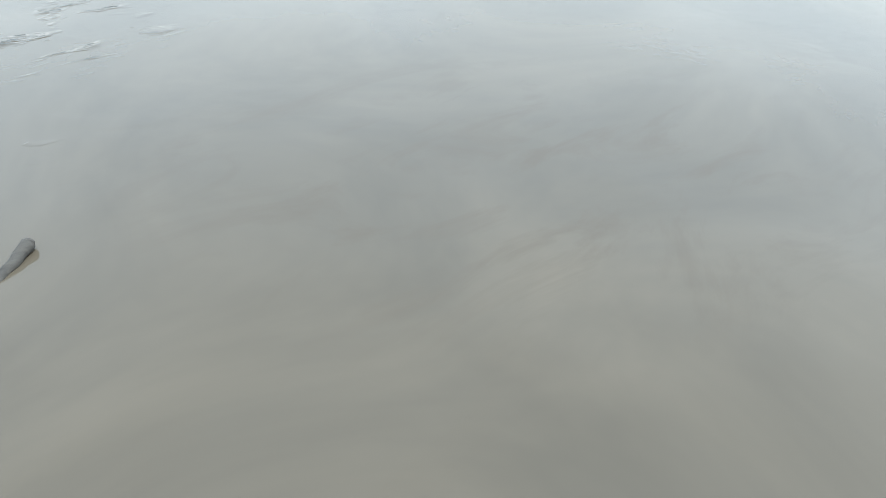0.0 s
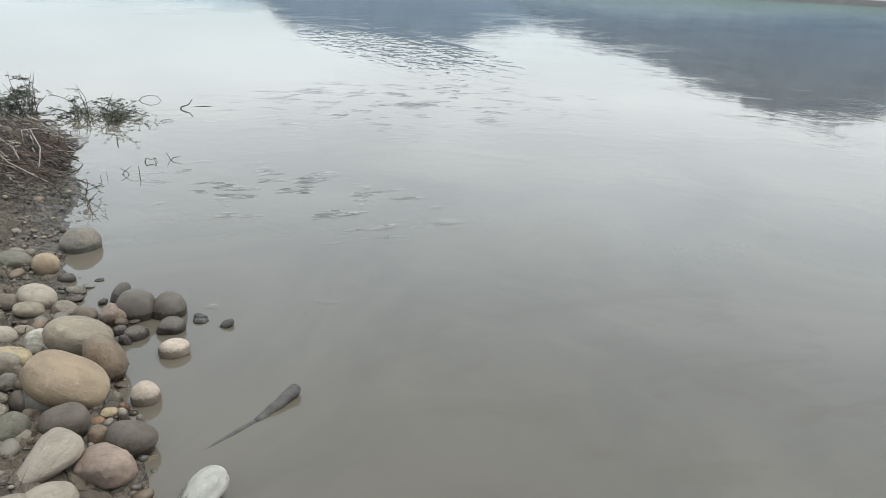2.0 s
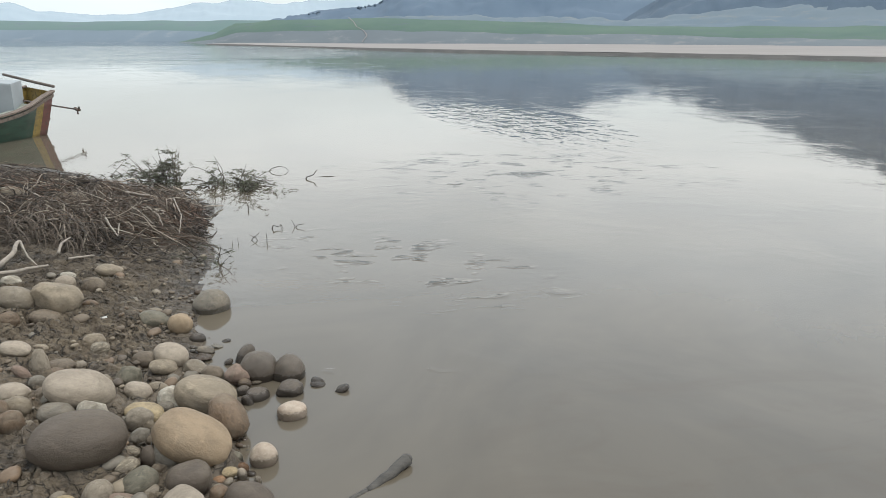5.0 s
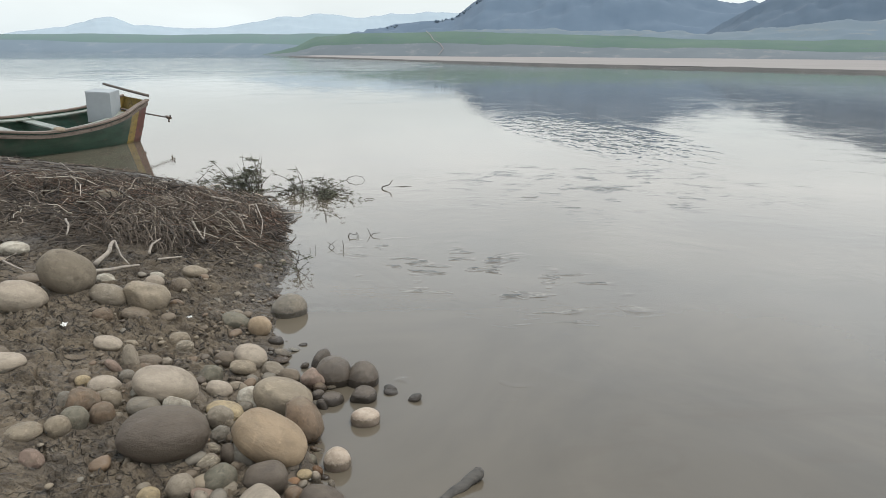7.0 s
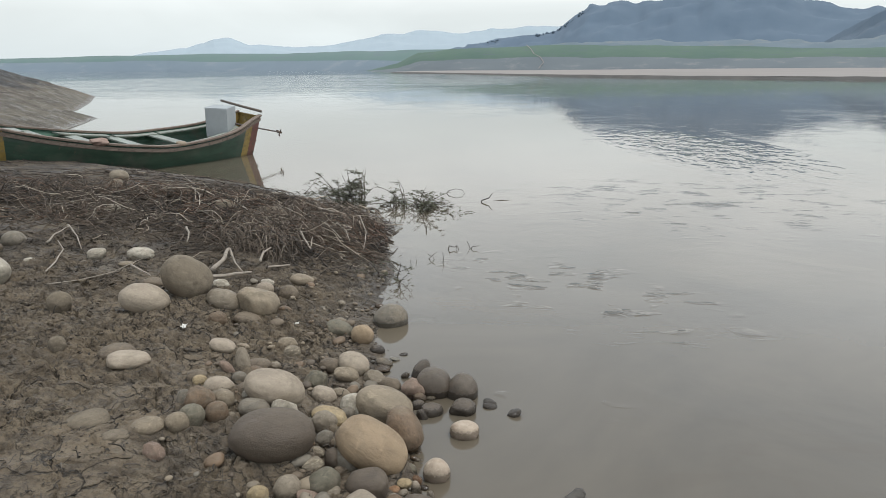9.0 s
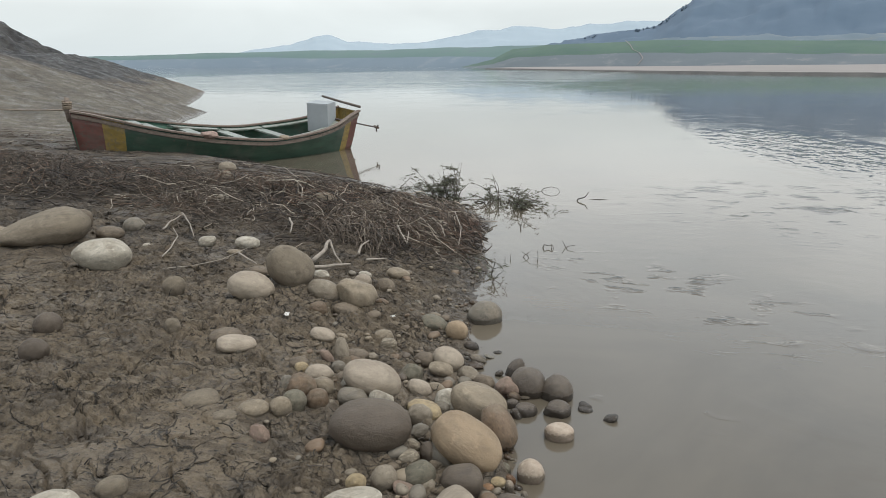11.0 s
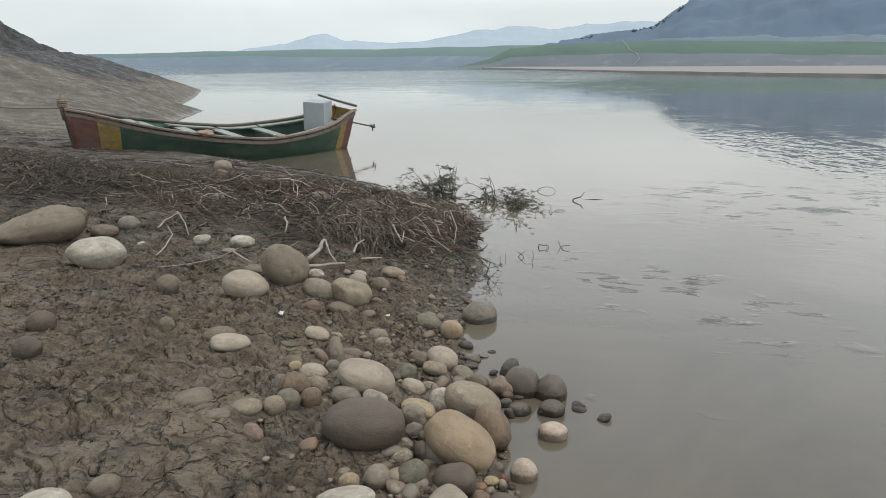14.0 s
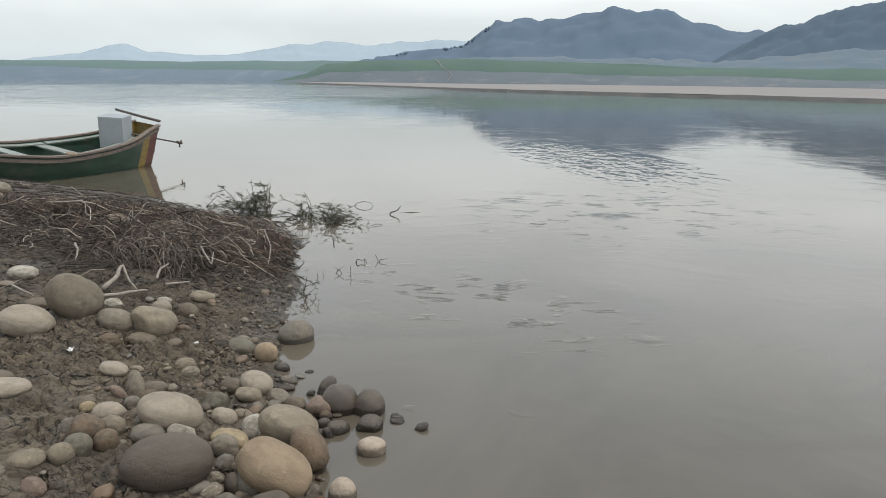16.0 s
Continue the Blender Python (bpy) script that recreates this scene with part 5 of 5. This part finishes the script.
water_stick(-0.10, 6.09, [(-0.06, 0, -0.02), (-0.04, 0, 0.03), (0.0, 0, 0.02), (0.03, 0, 0.03), (0.05, 0, -0.02)], 0.005)
water_stick(-0.15, 6.08, [(0, 0, -0.04), (0.01, 0, 0.04)], 0.004)
water_stick(-0.07, 6.10, [(0, 0, -0.04), (-0.01, 0, 0.04)], 0.004)
water_stick(0.06, 6.12, [(-0.03, 0, -0.03), (0.0, 0, 0.02), (0.06, 0, 0.03)], 0.005)
water_stick(0.03, 6.15, [(0.02, 0, -0.03), (0.0, 0, 0.02), (-0.02, 0, 0.06)], 0.004)
water_stick(-0.45, 6.79, [(0, 0, -0.04), (0.005, 0, 0.045)], 0.010)
water_stick(-1.17, 7.69, [(-0.08, 0, 0.0), (0.0, 0, 0.03), (0.08, 0, -0.01)], 0.014)
water_stick(-1.10, 7.98, [(-0.06, 0, 0.0), (0.0, 0, 0.015), (0.06, 0, 0.0)], 0.010)


# ---- the boat ----
BOAT_STERN, BOAT_BOW = Vector((-4.835, 12.823, 0)), Vector((-7.358, 8.84, 0))
LENGTH = (BOAT_BOW - BOAT_STERN).length


def half_beam(u):
    return np.interp(u, [0, 0.1, 0.25, 0.45, 0.65, 0.8, 0.92, 1.0], [0.31, 0.52, 0.71, 0.80, 0.76, 0.57, 0.27, 0.040])


def sheer(u):
    return np.interp(u, [0, 0.08, 0.2, 0.4, 0.6, 0.8, 1.0], [1.00, 0.76, 0.622, 0.504, 0.562, 0.685, 0.90])


def keel(u):
    return np.interp(u, [0, 0.06, 0.2, 0.7, 0.9, 1.0], [0.14, 0.04, 0.0, 0.0, 0.08, 0.26])


def smooth_line(f, u):
    w = np.linspace(-0.06, 0.06, 7)
    return float(np.mean([f(np.clip(u + d, 0, 1)) for d in w]))


def along(u, lift):
    """Rake of stem and stern: the ends lean outwards towards the top."""
    return u * LENGTH + (u - 0.5) * abs(u - 0.5) * 4 * (0.14 if u > 0.5 else 0.10) * lift


def hull_skin(inset, floor):
    """Rows of points over one half section after another, from rail to rail."""
    rows, n = [], 56
    for i in range(n + 1):
        u = i / n
        b, top, low = smooth_line(half_beam, u) - inset, smooth_line(sheer, u), smooth_line(keel, u) + floor
        b = max(b, 0.012)
        row = []
        for v in np.linspace(-1, 1, 15):
            side, k = math.copysign(1, v), abs(v)
            if k < 0.4:
                y, z = b * 0.70 * k / 0.4, low + 0.02 * (k / 0.4) ** 2
            else:
                q = (k - 0.4) / 0.6
                y, z = b * (0.70 + 0.30 * q**0.8), low + 0.02 + (top - low - 0.02) * q**1.05
            lift = (z - low) / max(top - low, 0.01)
            row.append((along(u, lift), side * y, z))
        rows.append(row)
    return rows


def swept_plank(name, line, wide, thick, mat):
    """A flat board bent along a line."""
    verts, faces = [], []
    for i, p in enumerate(line):
        p = Vector(p)
        ahead = (Vector(line[min(i + 1, len(line) - 1)]) - Vector(line[max(i - 1, 0)])).normalized()
        side = Vector((0, 0, 1)).cross(ahead).normalized() * wide / 2
        up = Vector((0, 0, thick / 2))
        e = 0.8
        verts += [p - side - up * e, p - side * e - up, p + side * e - up, p + side - up * e, p + side + up * e, p + side * e + up, p - side * e + up, p - side + up * e]
    for i in range(len(line) - 1):
        faces += [(8 * i + k, 8 * i + (k + 1) % 8, 8 * i + 8 + (k + 1) % 8, 8 * i + 8 + k) for k in range(8)]
    faces += [tuple(range(7, -1, -1)), tuple(range(8 * len(line) - 8, 8 * len(line)))]
    return mesh_of(name, verts, faces, mat, smooth=False)


def boat():
    axis = (BOAT_BOW - BOAT_STERN).normalized()
    turn = math.degrees(math.atan2(axis.y, axis.x))
    top = thing("wooden_boat", (BOAT_STERN.x, BOAT_STERN.y, -0.204), "worn green wooden boat with red bow drawn onto mud", "boat", turn=(-4.9, -3.0, turn))
    outer, inner = hull_skin(0, 0), hull_skin(0.03, 0.035)
    n, m = len(outer), len(outer[0])
    verts = [p for row in outer for p in row] + [p for row in inner for p in row]
    faces, slots = [], []
    for i in range(n - 1):
        u = (i + 0.5) / (n - 1)
        tone = 1 if u > 0.925 or u < 0.03 else 2 if u > 0.88 or u < 0.075 else 0
        for k in range(m - 1):
            a = i * m + k
            faces.append((a, a + m, a + m + 1, a + 1))
            slots.append(tone)
            a += n * m
            faces.append((a, a + 1, a + m + 1, a + m))
            slots.append(2 if u < 0.10 else 3)
        for k in (0, m - 1):
            a, b = i * m + k, n * m + i * m + k
            faces.append((a, b, b + m, a + m) if k == 0 else (a, a + m, b + m, b))
            slots.append(3)
    for i in (0, n - 1):
        for k in range(m - 1):
            a, b = i * m + k, n * m + i * m + k
            faces.append((a, a + 1, b + 1, b) if i == 0 else (a, b, b + 1, a + 1))
            slots.append(1)
    faces.append(tuple(range(m - 1, -1, -1)))
    slots.append(1)
    faces.append(tuple(n * m + k for k in range(m)))
    slots.append(2)
    hull = part("hull", mesh_of("hull", verts, faces, [GREEN, RED, YELLOW, INSIDE], slots), top, "worn green hull with red bow and yellow band")
    for side in (-1, 1):
        line = [(along(i / 40, 1), side * (smooth_line(half_beam, i / 40) - 0.012), smooth_line(sheer, i / 40) + 0.012) for i in range(41)]
        part("gunwale", swept_plank("gunwale", line, 0.085, 0.032, RAIL_WOOD), top, "bare weathered wooden gunwale")
        line = [(along(i / 40, 0.9), side * (smooth_line(half_beam, i / 40) * 0.995 + 0.012), smooth_line(sheer, i / 40) - 0.055) for i in range(41)]
        part("rubbing_strake", swept_plank("rubbing_strake", line, 0.022, 0.055, RAIL_WOOD), top)
        for a, b in ((0.09, 0.30), (0.31, 0.46), (0.48, 0.66)):
            line = [(along(a + (b - a) * i / 12, 0.9), side * (smooth_line(half_beam, a + (b - a) * i / 12) - 0.15), smooth_line(sheer, a + (b - a) * i / 12) - 0.025) for i in range(13)]
            part("side_deck", swept_plank("side_deck", line, 0.17, 0.022, PALE_GREEN), top, "faded pale green deck board")
    for u, w in ((0.315, 0.22), (0.47, 0.20), (0.62, 0.20), (0.77, 0.22)):
        b = smooth_line(half_beam, u) - 0.03
        me = box_data("thwart", (w, 2 * b, 0.028), PALE_GREEN, 0.006, (u * LENGTH, 0, smooth_line(sheer, u) - 0.055))
        part("thwart", me, top, "faded pale green plank seat")
    deck = box_data("foredeck", (0.5, 0.36, 0.024), PALE_GREEN, 0.005, (0.87 * LENGTH, 0, smooth_line(sheer, 0.87) - 0.05))
    part("foredeck", deck, top)
    for u in (0.15, 0.30, 0.43, 0.57, 0.64, 0.78):
        b = smooth_line(half_beam, u) * 0.66
        part("rib", box_data("rib", (0.04, 2 * b, 0.03), INSIDE, 0.006, (u * LENGTH, 0, smooth_line(keel, u) + 0.05)), top)
    post = Tubes().add([(LENGTH + 0.10, 0, 0.74), (LENGTH + 0.15, 0, 0.92), (LENGTH + 0.14, 0, 1.08)], 0.05, 0.035, 8)
    stem = part("stem_post", post.data("stem_post", RAIL_WOOD), top, "wooden stem post with rope wound round it")
    wind = Tubes()
    for k in range(4):
        r = 0.06
        wind.add([(LENGTH + 0.14 + r * math.cos(a / 10 * 6.283), r * math.sin(a / 10 * 6.283), 0.93 + 0.024 * k + 0.022 * a / 10) for a in range(11)], 0.013, 0.013, 5)
    part("rope_winding", wind.data("rope_winding", ROPE), stem)
    cover = part("engine_box", box_data("engine_box", (0.40, 0.40, 0.50), TIN, 0.008, (0.60, 0.15, 0.83), (3, 4, 34)), top, "dented grey sheet-metal engine box")
    part("box_lid", box_data("box_lid", (0.412, 0.412, 0.014), TIN, 0.004, (0.618, 0.137, 1.083), (3, 4, 34)), cover)
    part("tiller", Tubes().add([(-0.11, 0.36, 1.035), (0.09, 0.0, 1.09), (0.27, -0.36, 1.15)], 0.026, 0.022, 8).data("tiller", DARK_RAIL), top, "wooden tiller pole")
    shaft = part("propeller_shaft", Tubes().add([(0.36, 0.24, 0.80), (0.0, 0.30, 0.735), (-0.54, 0.36, 0.645)], 0.017, 0.013, 8).data("propeller_shaft", IRON), top, "rusty long-tail propeller shaft")
    hub = Tubes()
    hub.add([(-0.50, 0.355, 0.652), (-0.58, 0.365, 0.637)], 0.028, 0.02, 8)
    for k in range(3):
        a = k * 2.094 + 0.5
        hub.add([(-0.54, 0.36, 0.645), (-0.53, 0.36 + 0.045 * math.cos(a), 0.645 + 0.045 * math.sin(a)), (-0.52, 0.36 + 0.075 * math.cos(a + 0.3), 0.645 + 0.075 * math.sin(a + 0.3))], 0.012, 0.016, 5)
    part("propeller", hub.data("propeller", IRON), shaft)
    part("rudder_bracket", box_data("rudder_bracket", (0.20, 0.045, 0.045), IRON, 0.01, (-0.10, 0.10, 0.50), (0, -28, 0)), top)
    for u, side, size in ((0.645, 1, 0.10), (0.365, 1, 0.065)):
        bm = bmesh.new()
        bmesh.ops.create_icosphere(bm, subdivisions=3, radius=size)
        for v in bm.verts:
            v.co = v.co * (1 + 0.3 * noise.noise(v.co * 14 + Vector((u * 30, 0, 0))))
            v.co.z *= 0.6
            v.co.x *= 1.35
        bm.transform(Matrix.Translation((u * LENGTH, side * smooth_line(half_beam, u) * 0.97, smooth_line(sheer, u) + 0.03)))
        me = bpy.data.meshes.new("tied_bundle")
        bm.to_mesh(me)
        bm.free()
        me.materials.append(CLOTH if u > 0.4 else ROPE)
        part("tied_bundle", me, top, "knotted cloth bundle on the gunwale")
    return top


boat()

# ---- the log in the shallows ----
def sunken_log():
    knob = [Vector((0.590, 2.378, -0.008)), Vector((0.640, 2.420, 0.004)), Vector((0.690, 2.464, 0.014)), Vector((0.742, 2.511, 0.024))]
    fine = [knob[i].lerp(knob[i + 1], k / 5) for i in range(3) for k in range(5)] + [knob[-1]]
    fine = [p + Vector((noise.noise(p * 23), noise.noise(p * 23 + Vector((5, 0, 0))), 0.3 * noise.noise(p * 19))) * 0.006 for p in fine]
    t = Tubes().add(fine, 0.014, 0.025, 12)
    t.add([fine[-1], fine[-1] + Vector((0.012, 0.011, 0.003))], 0.025, 0.015, 12)
    tail = [Vector((0.36, 2.205, -0.010)), Vector((0.44, 2.268, -0.006)), Vector((0.52, 2.326, -0.003)), fine[1]]
    t.add(tail, 0.006, 0.012, 8)
    ob = new("sunken_log", t.data("sunken_log", DARK_WOOD))
    tagged(ob, "dark waterlogged log with its end above the water", "log")


sunken_log()


# ---- mooring rope from the stem to a stone up the bank ----
def mooring_rope():
    a, b = Vector((-7.34, 8.72, 0.95)), Vector((-10.5, 9.97, 0.90))
    line = []
    for i in range(25):
        p = a.lerp(b, i / 24)
        p.z -= 0.03 * math.sin(math.pi * i / 24)
        line.append(p)
    tagged(new("mooring_rope", Tubes().add(line, 0.012, 0.012, 6).data("mooring_rope", ROPE)), "old brown rope tied from the boat to a stone", "rope")


mooring_rope()


# ---- scraps of paper on the mud ----
def paper_scrap(x, y, size, turn):
    """A crumpled white scrap."""
    rng = random.Random(int(turn))
    verts, faces, n = [], [], 5
    for j in range(n):
        for i in range(n):
            verts.append(((i / 4 - 0.5) * size, (j / 4 - 0.5) * size * 0.55, 0.010 + rng.uniform(0, 0.35) * size))
    faces = [(j * n + i, j * n + i + 1, (j + 1) * n + i + 1, (j + 1) * n + i) for j in range(n - 1) for i in range(n - 1)]
    ob = new("paper_scrap", mesh_of("paper_scrap", verts, faces, PAPER, smooth=False))
    ob.matrix_world = pose(x, y, float(ground_height(x, y)), 0, 0, turn)
    tagged(ob, "small crumpled white paper scrap on the mud", "litter", "paper scraps")


for x, y, size, turn in ((-1.24, 3.44, 0.045, 100), (-0.76, 3.80, 0.03, 30)):
    paper_scrap(x, y, size, turn)
